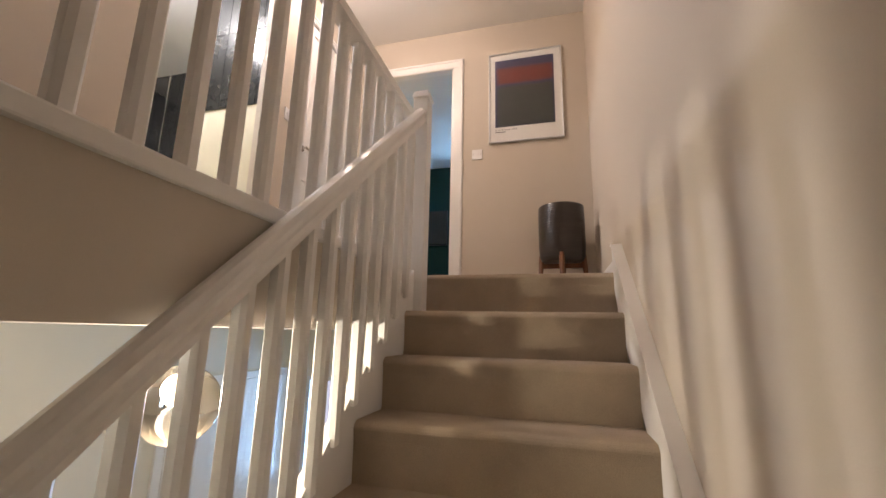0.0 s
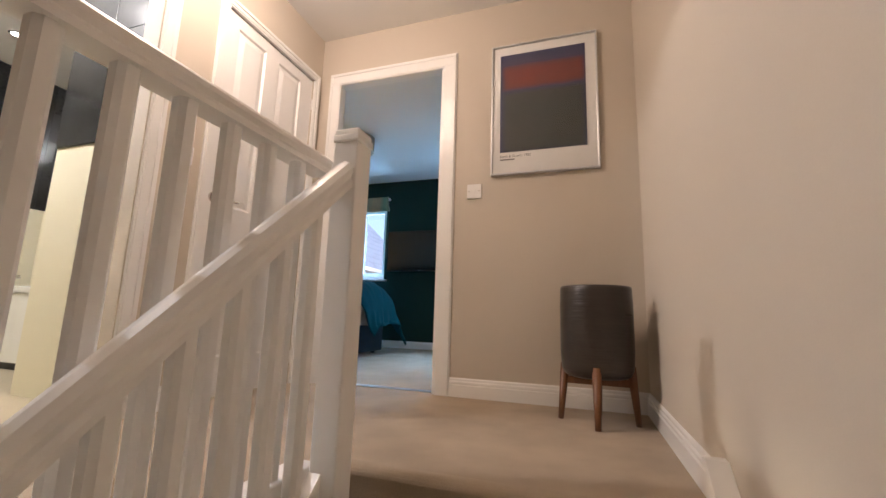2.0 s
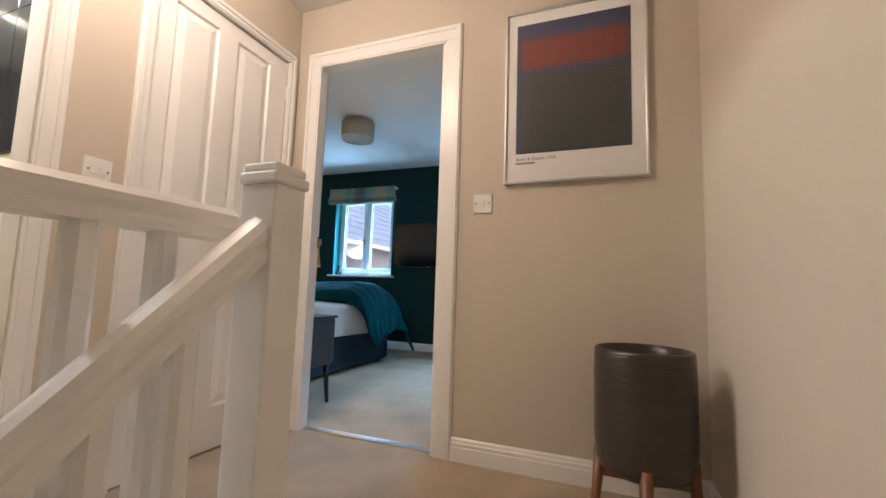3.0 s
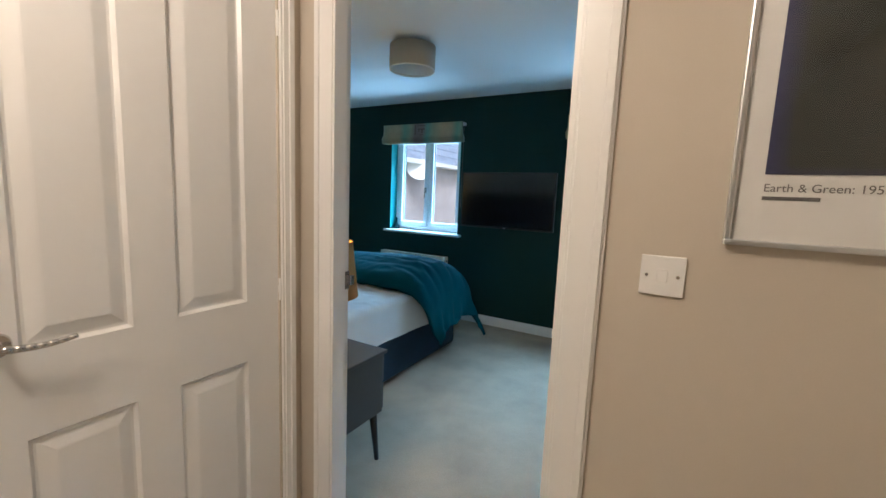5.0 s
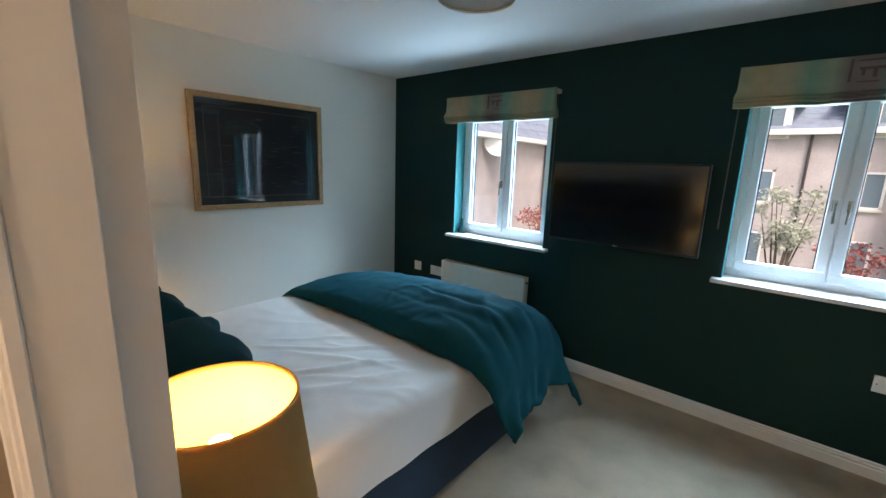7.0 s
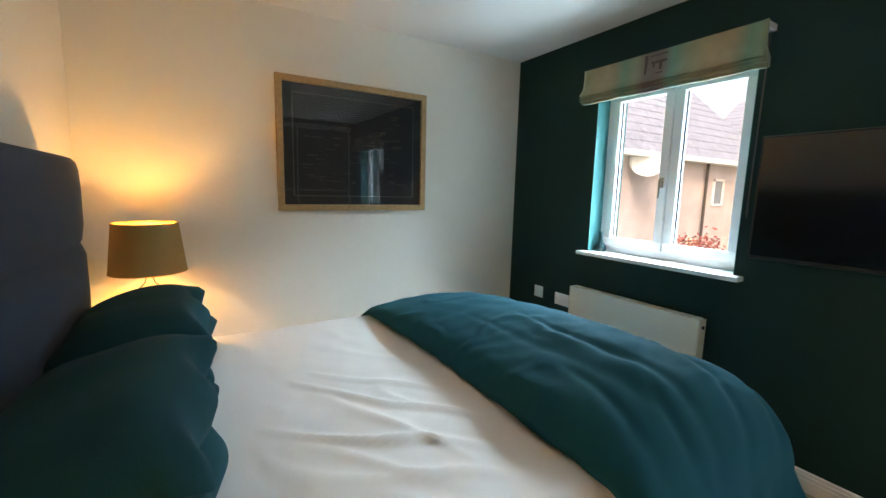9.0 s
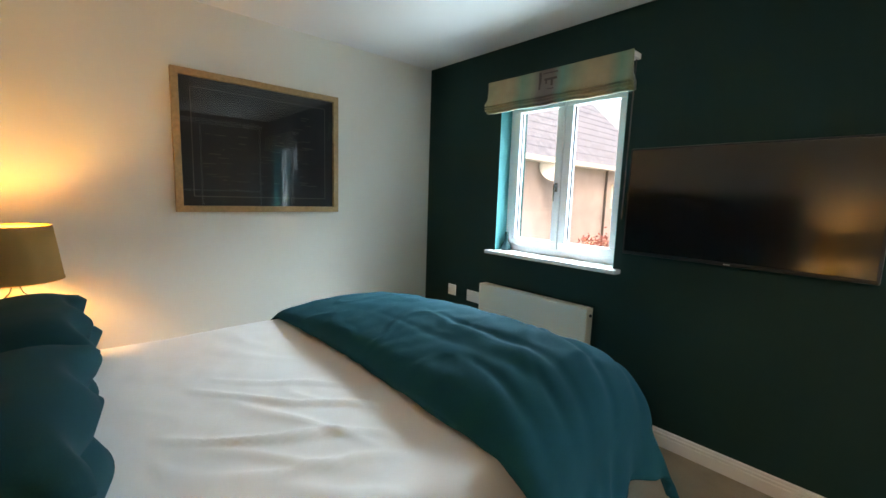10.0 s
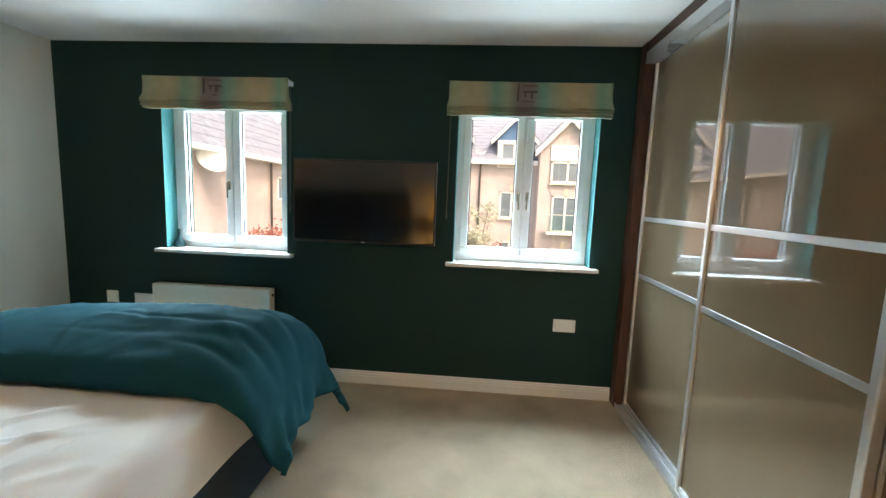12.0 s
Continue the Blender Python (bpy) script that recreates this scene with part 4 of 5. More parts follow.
def throw_point(s, t, lift=0.0):
    u = BX0 - 0.3 + s * (BX1 - BX0 + 0.3 + 0.46)
    right = max(0.0, (u - (BX1 - 0.3)) / 0.7)
    y0 = TY0 + 0.03 * math.sin(u * 2.2) - 0.02 + 0.2 * right ** 2
    v = y0 + t * (2.46 - y0) + 0.03 * math.sin(u * 7) * t
    corner = min(1.0, max(0.0, u - BX1 + 0.1) / 0.25) * min(1.0, max(0.0, v - 1.9) / 0.3)
    ox, oy = max(0.0, u - BX1 + 0.11), max(0.0, v - 2.03)
    along = v if oy == 0 else 2.03 + 0.4 * math.atan2(oy, ox + 1e-6) + (0.0 if ox > 0 else BX1 - 0.11 - u)
    ph = along * 25 + 2.2 * hill(u, v, 1.6, 4)
    cut = creasing(u, v)
    wav = 0.02 * math.sin(ph) + 0.012 * math.sin(ph * 0.47 + 1.0) + 0.008 * math.sin(ph * 2.3 + 3 * hill(u, v, 3, 1)) - 0.03 * cut
    q = max(0.0, v - y0)
    puff = 0.085 * (1 - math.exp(-q / 0.018)) * (1 - min(1.0, max(0.0, (q - 0.42) / 0.36)) ** 2) + 0.1 * math.sin(math.pi * min(1.0, q / 0.84) ** 1.05)
    hump = 1 - 0.45 * abs((u - (BX0 + BX1) / 2 - 0.42) / 0.95) ** 2
    z0 = TOPZ + 0.018 + puff * max(0.2, hump) + 0.008 * hill(u, v, 2.6, 6.0)
    x, y, z = drape(u, v, BX0 + 0.1, BX1 - 0.09, 2.07, z0, 0.24, 0.17 + 0.24 * corner, wav, 0.05)
    ridge = abs(hill(u * 0.8 - v * 0.9, v * 0.6 + u, 3.4, 2.2))
    radial = math.sin(math.atan2(v - 1.25, u - BX1 + 0.75) * 26 + 2.5 * hill(u, v, 2.5, 8)) * min(1.0, max(0.0, u - BX0 - 0.7) / 0.6)
    z += 0.006 * max(0.0, 1 - ridge * 6) + 0.002 * radial + 0.006 * hill(u, v, 11, 3.1) - (0.013 * cut if z > 0.4 else 0.0) + lift
    return x, y, z


bm = grid_surface(throw_point, 220, 200)
th = tagged(part("throw_blanket", bm, M_THROW, None, "", True), "rumpled teal throw draped over the foot of the bed", "throw blanket")
so = th.modifiers.new("thickness", "SOLIDIFY")
so.thickness, so.offset = 0.022, -1.0


def pillow(place, label):
    def fn(s, t):
        a, b = s * 2 - 1, t * 2 - 1
        hw, hd = 0.345, 0.205
        edge = max(abs(a), abs(b))
        body = max(0.0, (1 - abs(a) ** 3.2)) ** 0.55 * max(0.0, (1 - abs(b) ** 3.0)) ** 0.6
        ruffle = 0.011 * math.sin(b * 8 + a * 2 + 1) * max(0.0, abs(a) - 0.86) / 0.14 + 0.014 * math.sin(a * 8.5 + 2) * max(0.0, abs(b) - 0.86) / 0.14
        x = a * hw * (1 - 0.05 * (1 - abs(b)) * abs(a) - 0.075 * abs(b) ** 6 * abs(a) ** 3) + 0.012 * math.sin(b * 8) * max(0.0, abs(a) - 0.8) * 5
        y = b * hd * (1 - 0.06 * (1 - abs(a)) * abs(b) - 0.11 * abs(a) ** 6 * abs(b) ** 3) + 0.022 * math.sin(a * 7 + 0.6) * max(0.0, abs(b) - 0.8) * 5
        return x, y, body, ruffle
    bm = bmesh.new()
    n, m = 44, 34
    seed = place[0] * 3 + place[2]
    tops, bots = [], []
    for i in range(n + 1):
        ra, rb = [], []
        for j in range(m + 1):
            x, y, body, ruf = fn(i / n, j / m)
            w = 0.012 * hill(x, y, 6, seed)
            z = 0.115 * body
            v1 = bm.verts.new((x, y, 0.07 + z + ruf + w * body))
            ra.append(v1)
            rb.append(v1 if i in (0, n) or j in (0, m) else bm.verts.new((x, y, 0.07 - 0.068 * body ** 0.7 + ruf)))
        tops.append(ra)
        bots.append(rb)
    for i in range(n):
        for j in range(m):
            bm.faces.new((tops[i][j], tops[i + 1][j], tops[i + 1][j + 1], tops[i][j + 1]))
            f = (bots[i][j + 1], bots[i + 1][j + 1], bots[i + 1][j], bots[i][j])
            if len(set(f)) > 2:
                try:
                    bm.faces.new(list(dict.fromkeys(f)))
                except ValueError:
                    pass
    ob = part("pillow", bm, M_PILLOW, None, "", True)
    ob.location = place[:3]
    ob.rotation_euler = [radians(a) for a in place[3:]]
    return tagged(ob, label, "pillow", "pillows on the bed")


pillow((-1.85, 0.4, 0.60, 6, 1, 1), "dark teal pillow with ruffled edges on the bed")
pillow((-2.56, 0.41, 0.60, 6, -1, -2), "dark teal pillow with ruffled edges on the bed")
pillow((-1.87, 0.4, 0.71, 12, 1, -2), "dark teal pillow stacked on another pillow")
pillow((-2.55, 0.4, 0.71, 12, 0, 2), "dark teal pillow stacked on another pillow")


# ---------- bedside tables and lamps ----------
def bedside_table(x, label):
    ob = thing("bedside_table", (x, 0.33, 0), label, "bedside table", "bedside tables")
    part("body", boxes((-0.18, 0.18, -0.2, 0.185, 0.25, 0.545), bevel=0.004), M_GREY, ob)
    part("top", boxes((-0.19, 0.19, -0.205, 0.205, 0.545, 0.562), bevel=0.003), M_GREY, ob, "charcoal table top")
    for z0, z1 in ((0.26, 0.392), (0.402, 0.537)):
        d = part("drawer", boxes((-0.173, 0.173, 0.185, 0.201, z0, z1), bevel=0.003), M_GREY, ob)
        part("knob", turned([(0, 0), (0.006, 0), (0.006, 0.012), (0.013, 0.016), (0.013, 0.022), (0, 0.025)], 16), M_CHROME, d).matrix_local = pose(0, 0.201, (z0 + z1) / 2, -90)
    for sx in (-1, 1):
        for sy in (-1, 1):
            part("leg", rod(bmesh.new(), (sx * 0.168, sy * 0.165 + 0.0, 0), (sx * 0.15, sy * 0.15, 0.252), 0.011, 0.019, 14), M_GREYLEG, ob, "", True)
    return ob


bedside_table(-1.128, "charcoal bedside table on splayed legs by the doorway")
bedside_table(-3.22, "charcoal bedside table in the corner behind the bed")


def table_lamp(x, y, label):
    ob = thing("table_lamp", (x, y, 0.562), label, "table lamp", "bedside lamps")
    part("base", turned([(0, 0), (0.062, 0), (0.066, 0.006), (0.064, 0.014), (0.074, 0.05), (0.086, 0.1), (0.088, 0.14), (0.075, 0.19), (0.045, 0.235), (0.022, 0.26), (0.016, 0.28), (0.016, 0.3), (0.011, 0.3), (0.011, 0.28), (0.018, 0.257), (0.041, 0.231), (0.07, 0.186), (0.082, 0.14), (0.08, 0.1), (0.068, 0.05), (0.055, 0.016), (0, 0.012)], 40), M_BRASSGLASS, ob, "clear glass bottle base", True)
    part("fitting", turned([(0, 0.29), (0.017, 0.29), (0.017, 0.36), (0.014, 0.37), (0, 0.37)], 20), M_CHROME, ob)
    part("bulb", turned([(0, 0.365), (0.013, 0.37), (0.014, 0.385), (0.027, 0.42), (0.028, 0.44), (0.018, 0.46), (0, 0.467)], 24), glow_mat("warm_bulb", (1.0, 0.8, 0.5), 12.0), ob, "lit bulb", True).visible_shadow = False
    sh = part("shade", turned([(0.155, 0.312), (0.13, 0.54)], 64), M_SHADE, ob, "ochre fabric shade", True)
    part("lining", turned([(0.1525, 0.3125), (0.1275, 0.5395)], 64), M_SHADEIN, sh, "bright pale gold lining", True)
    bm = turned([(0.1315, 0.535), (0.1315, 0.5425), (0.127, 0.5425), (0.127, 0.535), (0.1315, 0.535)], 64)
    part("trim", bm, M_SHADE, sh)
    part("trim", turned([(0.1565, 0.31), (0.156, 0.317), (0.152, 0.317), (0.1525, 0.31), (0.1565, 0.31)], 64), M_SHADE, sh)
    bm = bmesh.new()
    for k in range(3):
        a = k * 2 * math.pi / 3 + 0.4
        rod(bm, (0.012 * math.cos(a), 0.012 * math.sin(a), 0.36), (0.152 * math.cos(a), 0.152 * math.sin(a), 0.33), 0.0018, n=6)
    part("spider", bm, M_CHROME, ob)
    return ob


table_lamp(-1.06, 0.22, "lit table lamp with an ochre shade and clear glass base")
table_lamp(-3.17, 0.37, "lit table lamp with an ochre shade behind the bed")

orn = thing("sill_ornament", (-2.63, 2.9, SILL + 0.012), "small dark bottle-shaped ornament on the window sill", "ornament")
part("bottle", turned([(0, 0), (0.034, 0), (0.04, 0.012), (0.036, 0.035), (0.016, 0.06), (0.011, 0.09), (0.012, 0.13), (0, 0.132)], 24), mat("dark_teal_glaze", (0.01, 0.05, 0.055), 0.25, var=0.1), orn, "", True)

# ---------- bathroom beyond the doorway ----------
structure("floor_bathroom", boxes((-3.6, -0.935, -2.9, -0.05, -0.25, 0.002)), M_VINYL, "beige bathroom floor")
structure("ceiling_bathroom", boxes((-3.6, -1.03, -2.9, -0.05, 2.3, 2.4)), M_CEIL)
structure("wall_bath_end", boxes((-3.6, -3.5, -2.9, -0.05, 0, 2.4)), M_BATHCREAM)
structure("wall_bath_side", boxes((-3.5, -1.03, -0.13, -0.06, 0, 2.3)), M_BATHCREAM)
structure("wall_bath_front", boxes((-3.6, -1.03, -3.0, -2.9, 0, 2.4)), M_BATHCREAM)
stub = structure("wall_bath_stub", boxes((-1.78, -1.031, -0.98, -0.13, 0, 2.3)), M_BATHCREAM, "cream boxed wall beside the bath")


def tile_field(name, horizontal, plane, out, u0, u1, z0, z1, tw, thh, parent_label):
    """Black wall tiles with grout between them, each tile its own piece."""
    back = boxes((*((u0, u1) + tuple(sorted((plane, plane + out * 0.004)))), z0, z1)) if horizontal == "x" else boxes((*(tuple(sorted((plane, plane + out * 0.004))) + (u0, u1)), z0, z1))
    host = structure(name, back, M_GROUT, parent_label)
    u = u0
    mesh = {}
    while u < u1 - 0.01:
        uw = min(tw, u1 - u)
        z = z0
        while z < z1 - 0.01:
            zh = min(thh, z1 - z)
            key = (round(uw, 3), round(zh, 3))
            if key not in mesh:
                d0, d1 = sorted((0.0, out * 0.01))
                a, c = (0.0015, uw - 0.0015), (0.0015, zh - 0.0015)
                bm = boxes((*a, d0, d1, *c), bevel=0.0012) if horizontal == "x" else boxes((d0, d1, *a, *c), bevel=0.0012)
                ob = part("tile", bm, M_TILE, host)
                mesh[key] = ob.data
            else:
                ob = new("tile", mesh[key])
                ob.parent = host
            ob.location = (u, plane, z) if horizontal == "x" else (plane, u, z)
            z += thh
        u += tw
    return host


tile_field("wall_tiles_stub", "x", -0.98, -1, -1.78, -1.031, 1.225, 2.3, 0.3, 0.6, "black slate tiles above the cream wall")
tile_field("wall_tiles_end", "y", -3.5, 1, -2.9, -0.13, 1.2, 2.3, 0.3, 0.6, "black slate tiles on the bathroom end wall")
tile_field("wall_tiles_side", "x", -0.13, -1, -3.5, -1.78, 1.2, 2.3, 0.3, 0.6, "black slate tiles round the bath")
tub = thing("bathtub", (-2.68, -0.35, 0), "white bathtub with a plain panel", "bathtub")
part("panel", boxes((-0.89, 0.885, -0.2, -0.185, 0.05, 0.5), bevel=0.003), M_ENAMEL, tub, "white bath panel")
part("plinth", boxes((-0.89, 0.885, -0.17, -0.15, 0, 0.05)), M_BLACK, tub, "dark recessed plinth")
bm = bmesh.new()
rings = []
for inset, z in ((0.0, 0.5), (0.0, 0.535), (0.012, 0.545), (0.07, 0.545), (0.085, 0.53), (0.11, 0.25), (0.16, 0.18)):
    rings.append([bm.verts.new((x, y, z)) for x, y in ((-0.895 + inset, -0.215 + inset), (0.888 - inset, -0.215 + inset), (0.888 - inset, 0.218 - inset), (-0.895 + inset, 0.218 - inset))])
for p, q in zip(rings, rings[1:]):
    for i in range(4):
        bm.faces.new((p[i], p[(i + 1) % 4], q[(i + 1) % 4], q[i]))
bm.faces.new(rings[-1])
part("rim", bm, M_ENAMEL, tub)
for x in (-0.35, -0.22):
    bm = rod(bmesh.new(), (x, -0.18, 0.545), (x, -0.18, 0.6), 0.018)
    rod(bm, (x, -0.18, 0.595), (x + 0.03, -0.15, 0.61), 0.012)
    part("tap", bm, M_CHROME, tub, "chrome bath tap")
shw = thing("shower_set", (-3.487, -0.42, 1.3), "chrome shower mixer with a riser rail and handset", "shower")
part("mixer", boxes((0.0, 0.03, -0.07, 0.07, -0.02, 0.12), bevel=0.01), M_BLACK, shw, "dark mixer plate")
part("dial", rod(bmesh.new(), (0.03, 0, 0.05), (0.07, 0, 0.05), 0.035, 0.03, 20), M_CHROME, shw)
part("riser_rail", rod(bmesh.new(), (0.05, -0.1, 0.05), (0.05, -0.1, 0.8), 0.011), M_CHROME, shw)
bm = rod(bmesh.new(), (0.05, -0.1, 0.7), (0.14, -0.08, 0.8), 0.012)
rod(bm, (0.13, -0.08, 0.81), (0.15, -0.08, 0.77), 0.035, 0.05, 20)
part("handset", bm, M_CHROME, shw)
bm = bmesh.new()
pts = [(0.05 + 0.1 * math.sin(k / 12 * 3.1), -0.1 + 0.08 * k / 12, 0.7 - 1.0 * math.sin(k / 12 * 2.2)) for k in range(13)]
for a, b in zip(pts, pts[1:]):
    rod(bm, a, b, 0.007, n=8)
part("hose", bm, M_CHROME, shw)
scr = thing("bath_screen", (-2.55, -0.53, 0.546), "clear glass bath screen with a chrome edge", "bath screen")
part("pane", boxes((-0.4, 0.0, -0.003, 0.003, 0.01, 1.4)), M_PANEGLASS, scr, "clear screen pane").visible_shadow = False
part("edge", boxes((0.0, 0.014, -0.008, 0.008, 0, 1.4), bevel=0.002), M_CHROME, scr)
for x, y in ((-1.55, -1.55), (-2.6, -1.4), (-2.95, -0.75)):
    sp = thing("downlight", (x, y, 2.3), "small lit recessed bathroom downlight", "downlight", "bathroom downlights")
    part("bezel", turned([(0.028, 0.0), (0.042, 0.0), (0.042, -0.004), (0.028, -0.006), (0.028, 0.0)], 24), M_CHROME, sp)
    part("lens", turned([(0, -0.002), (0.028, -0.002), (0.028, 0.0), (0, 0.0)], 24), glow_mat("lit_lens", (1.0, 0.9, 0.72), 25.0), sp)

# ---------- lower hall seen under the landing ----------
structure("floor_hall", boxes((-2.1, XR, -5.2, 1.1, LOW - 0.1, LOW)), M_CARPET, "beige carpet in the lower hall")
structure("wall_hall_left", boxes((-2.1, -2.0, -5.2, 1.1, LOW, -0.26)), M_CREAM, "cream lower hall wall")
structure("wall_hall_front", boxes((-2.0, -1.86, 1.0, 1.1, LOW, -0.26), (-1.45, XR, 1.0, 1.1, LOW, -0.26), (-1.86, -1.45, 1.0, 1.1, -0.78, -0.26), (-1.86, -1.45, 1.0, 1.1, LOW, -1.85)), M_CREAM)
structure("wall_hall_back", boxes((-2.1, -1.03, -5.3, -5.2, LOW, 0)), M_CREAM)
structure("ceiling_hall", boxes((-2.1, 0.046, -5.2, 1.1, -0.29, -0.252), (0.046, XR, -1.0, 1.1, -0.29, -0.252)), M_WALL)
structure("floor_landing_rear", boxes((-0.93, XR, -5.2, -3.95, -0.25, 0.0)), M_CARPET)
structure("trim_hall_doors", boxes((-1.998, -1.975, -0.62, -0.55, LOW, -0.74), (-1.998, -1.975, 0.85, 0.92, LOW, -0.74), (-1.998, -1.975, -0.62, 0.92, -0.74, -0.68), bevel=0.003), M_GLOSS, "white frame round the hall cupboard")
for k in range(2):
    y0 = -0.55 + 0.7 * k
    hd = tagged(new("door_hall_cupboard"), "closed white hall cupboard door", "", "", "structure")
    hd.location = (-1.992, y0, LOW)
    part("leaf", boxes((0, 0.02, 0.004, 0.696, 0.01, 2.01), bevel=0.002), M_GLOSS, hd)
    for a, b in ((0.1, 0.3), (0.4, 0.6)):
        bm = bmesh.new()
        raised_panel(bm, a, b, 1.0, 1.9, 0.021, 0.0)
        part("panel", bm, M_GLOSS, hd)
hw = tagged(new("window_hall"), "narrow hall window with a pale blue view", "", "", "structure")
part("window_frame", boxes((-1.86, -1.82, 1.02, 1.08, -1.85, -0.78), (-1.49, -1.45, 1.02, 1.08, -1.85, -0.78), (-1.82, -1.49, 1.02, 1.08, -0.82, -0.78), (-1.82, -1.49, 1.02, 1.08, -1.85, -1.81)), M_UPVC, hw)
part("pane", boxes((-1.82, -1.49, 1.05, 1.054, -1.81, -0.82)), M_PANEGLASS, hw).visible_shadow = False
cur = thing("curtain", (-1.9, 0.97, -1.85), "dark patterned curtain beside the hall window", "curtain")
bm = bmesh.new()
rows = []
for i in range(25):
    x = -0.06 + 0.12 * i / 24
    y = 0.012 * math.sin(i * 1.3)
    rows.append((bm.verts.new((x, y, 0.0)), bm.verts.new((x, y, 1.05))))
for a, b in zip(rows, rows[1:]):
    bm.faces.new((a[0], b[0], b[1], a[1]))
part("fabric", bm, mat("dark_patterned_fabric", (0.14, 0.14, 0.15), 0.8, var=0.9, scale=40, bump=0.1), cur, "", True)
globe = thing("pendant_lamp", (-0.34, -2.06, -0.29), "clear glass globe pendant with a lit bulb", "pendant lamp")
part("rose", turned([(0, 0), (0.04, 0), (0.036, -0.02), (0, -0.022)], 24), M_CHROME, globe)
part("cord", rod(bmesh.new(), (0, 0, -0.02), (0, 0, -0.13), 0.004, n=8), M_BLACK, globe)
part("holder", rod(bmesh.new(), (0, 0, -0.1), (0, 0, -0.17), 0.017, 0.019), M_CHROME, globe)
pr = [(0.022, -0.122)] + [(0.116 * math.sin(a), -0.234 + 0.116 * math.cos(a)) for a in [0.25 + 0.17 * k for k in range(17)]] + [(0, -0.35)]
part("globe", turned(pr + [(r * 0.975, z * 1.0 + (0.002 if r < 0.06 else 0)) for r, z in pr[::-1] if r > 0.0], 40), glass_mat("smoked_globe_glass", (0.86, 0.82, 0.76), 0.0), globe, "clear glass globe", True).visible_shadow = False
part("bulb", turned([(0, -0.17), (0.01, -0.174), (0.018, -0.205), (0.018, -0.218), (0.01, -0.232), (0, -0.236)], 24), glow_mat("warm_filament_bulb", (1.0, 0.82, 0.55), 3.0), globe, "lit bulb", True).visible_shadow = False

# ---------- outside ----------
GROUND = -5.6
M_BRICK = mat("pale_red_brick", (0.5, 0.45, 0.455), 0.85, var=0.2, scale=1.2, bump=0.3, bscale=14)
M_SLATE = mat("grey_roof_tile", (0.24, 0.28, 0.36), 0.75, var=0.25, scale=3, bump=0.3, bscale=6)
M_TRIM = mat("white_exterior_trim", (0.8, 0.8, 0.8), 0.4, var=0.02)
M_BLUEPANEL = mat("blue_gable_panel", (0.06, 0.17, 0.33), 0.6, var=0.05)
M_DARKPANE = mat("dark_window_pane", (0.15, 0.21, 0.26), 0.06, var=0.2, scale=2, bump=0.0)
M_GRASS = mat("grass_and_paving", (0.11, 0.13, 0.07), 0.95, var=0.5, scale=0.4, bump=0.3, bscale=30)
M_TARMAC = mat("grey_tarmac", (0.06, 0.06, 0.06), 0.9, var=0.2, scale=1)
M_BALC = glass_mat("green_balcony_glass", (0.75, 0.92, 0.9), 0.05)
M_PIPE = mat("dark_downpipe", (0.05, 0.045, 0.045), 0.5)
M_STONE = mat("pale_stone", (0.62, 0.56, 0.46), 0.8, var=0.08)
bm = bmesh.new()
box(bm, -400, 400, 3.14, 500, GROUND - 0.5, GROUND)
box(bm, -400, 400, -400, 3.14, GROUND - 0.5, GROUND)
structure("ground", bm, M_GRASS, "grass and paving between the houses")
structure("road", boxes((-60, 60, 11, 16.5, GROUND, GROUND + 0.02)), M_TARMAC, "grey tarmac road")


def house_window(parent, x, y, z, w, h, lights=2, key=True):
    win = part("window", boxes((x - w / 2, x - w / 2 + 0.08, y - 0.05, y + 0.05, z - h / 2, z + h / 2), (x + w / 2 - 0.08, x + w / 2, y - 0.05, y + 0.05, z - h / 2, z + h / 2),
                               (x - w / 2, x + w / 2, y - 0.05, y + 0.05, z - h / 2 - 0.04, z - h / 2 + 0.06), (x - w / 2, x + w / 2, y - 0.05, y + 0.05, z + h / 2 - 0.08, z + h / 2),
                               *[(x - w / 2 + w * k / lights - 0.05, x - w / 2 + w * k / lights + 0.05, y - 0.05, y + 0.05, z - h / 2, z + h / 2) for k in range(1, lights)]), M_TRIM, parent, "white house window")
    for k in range(lights):
        a = x - w / 2 + w * k / lights + 0.05
        part("pane", boxes((a, a + w / lights - 0.1, y - 0.005, y + 0.01, z - h / 2 + 0.05, z + h / 2 - 0.06)), M_DARKPANE, win)
    part("sill", boxes((x - w / 2 - 0.06, x + w / 2 + 0.06, y - 0.12, y, z - h / 2 - 0.12, z - h / 2 - 0.04)), M_STONE, win)
    if key:
        part("keystone", boxes((x - 0.09, x + 0.09, y - 0.06, y, z + h / 2 + 0.03, z + h / 2 + 0.36), bevel=0.01), M_STONE, win, "pale keystone")
        bm = bmesh.new()
        for k in range(-5, 6):
            if k:
                prism(bm, [(x + k * 0.13 - 0.055, z + h / 2 + 0.02), (x + k * 0.13 + 0.055, z + h / 2 + 0.02), (x + k * 0.145 + 0.06, z + h / 2 + 0.28), (x + k * 0.145 - 0.06, z + h / 2 + 0.28)], "y", y - 0.02, y)
        part("brick_arch", bm, M_BRICK, win, "darker brick arch")
    return win


YA, EAVE, RIDGE = 22.0, 3.35, 6.4
house = thing("apartment_building", (0, YA, GROUND), "pale red brick apartment house with a grey tiled roof", "apartment building")


def hz(z):
    return z - GROUND


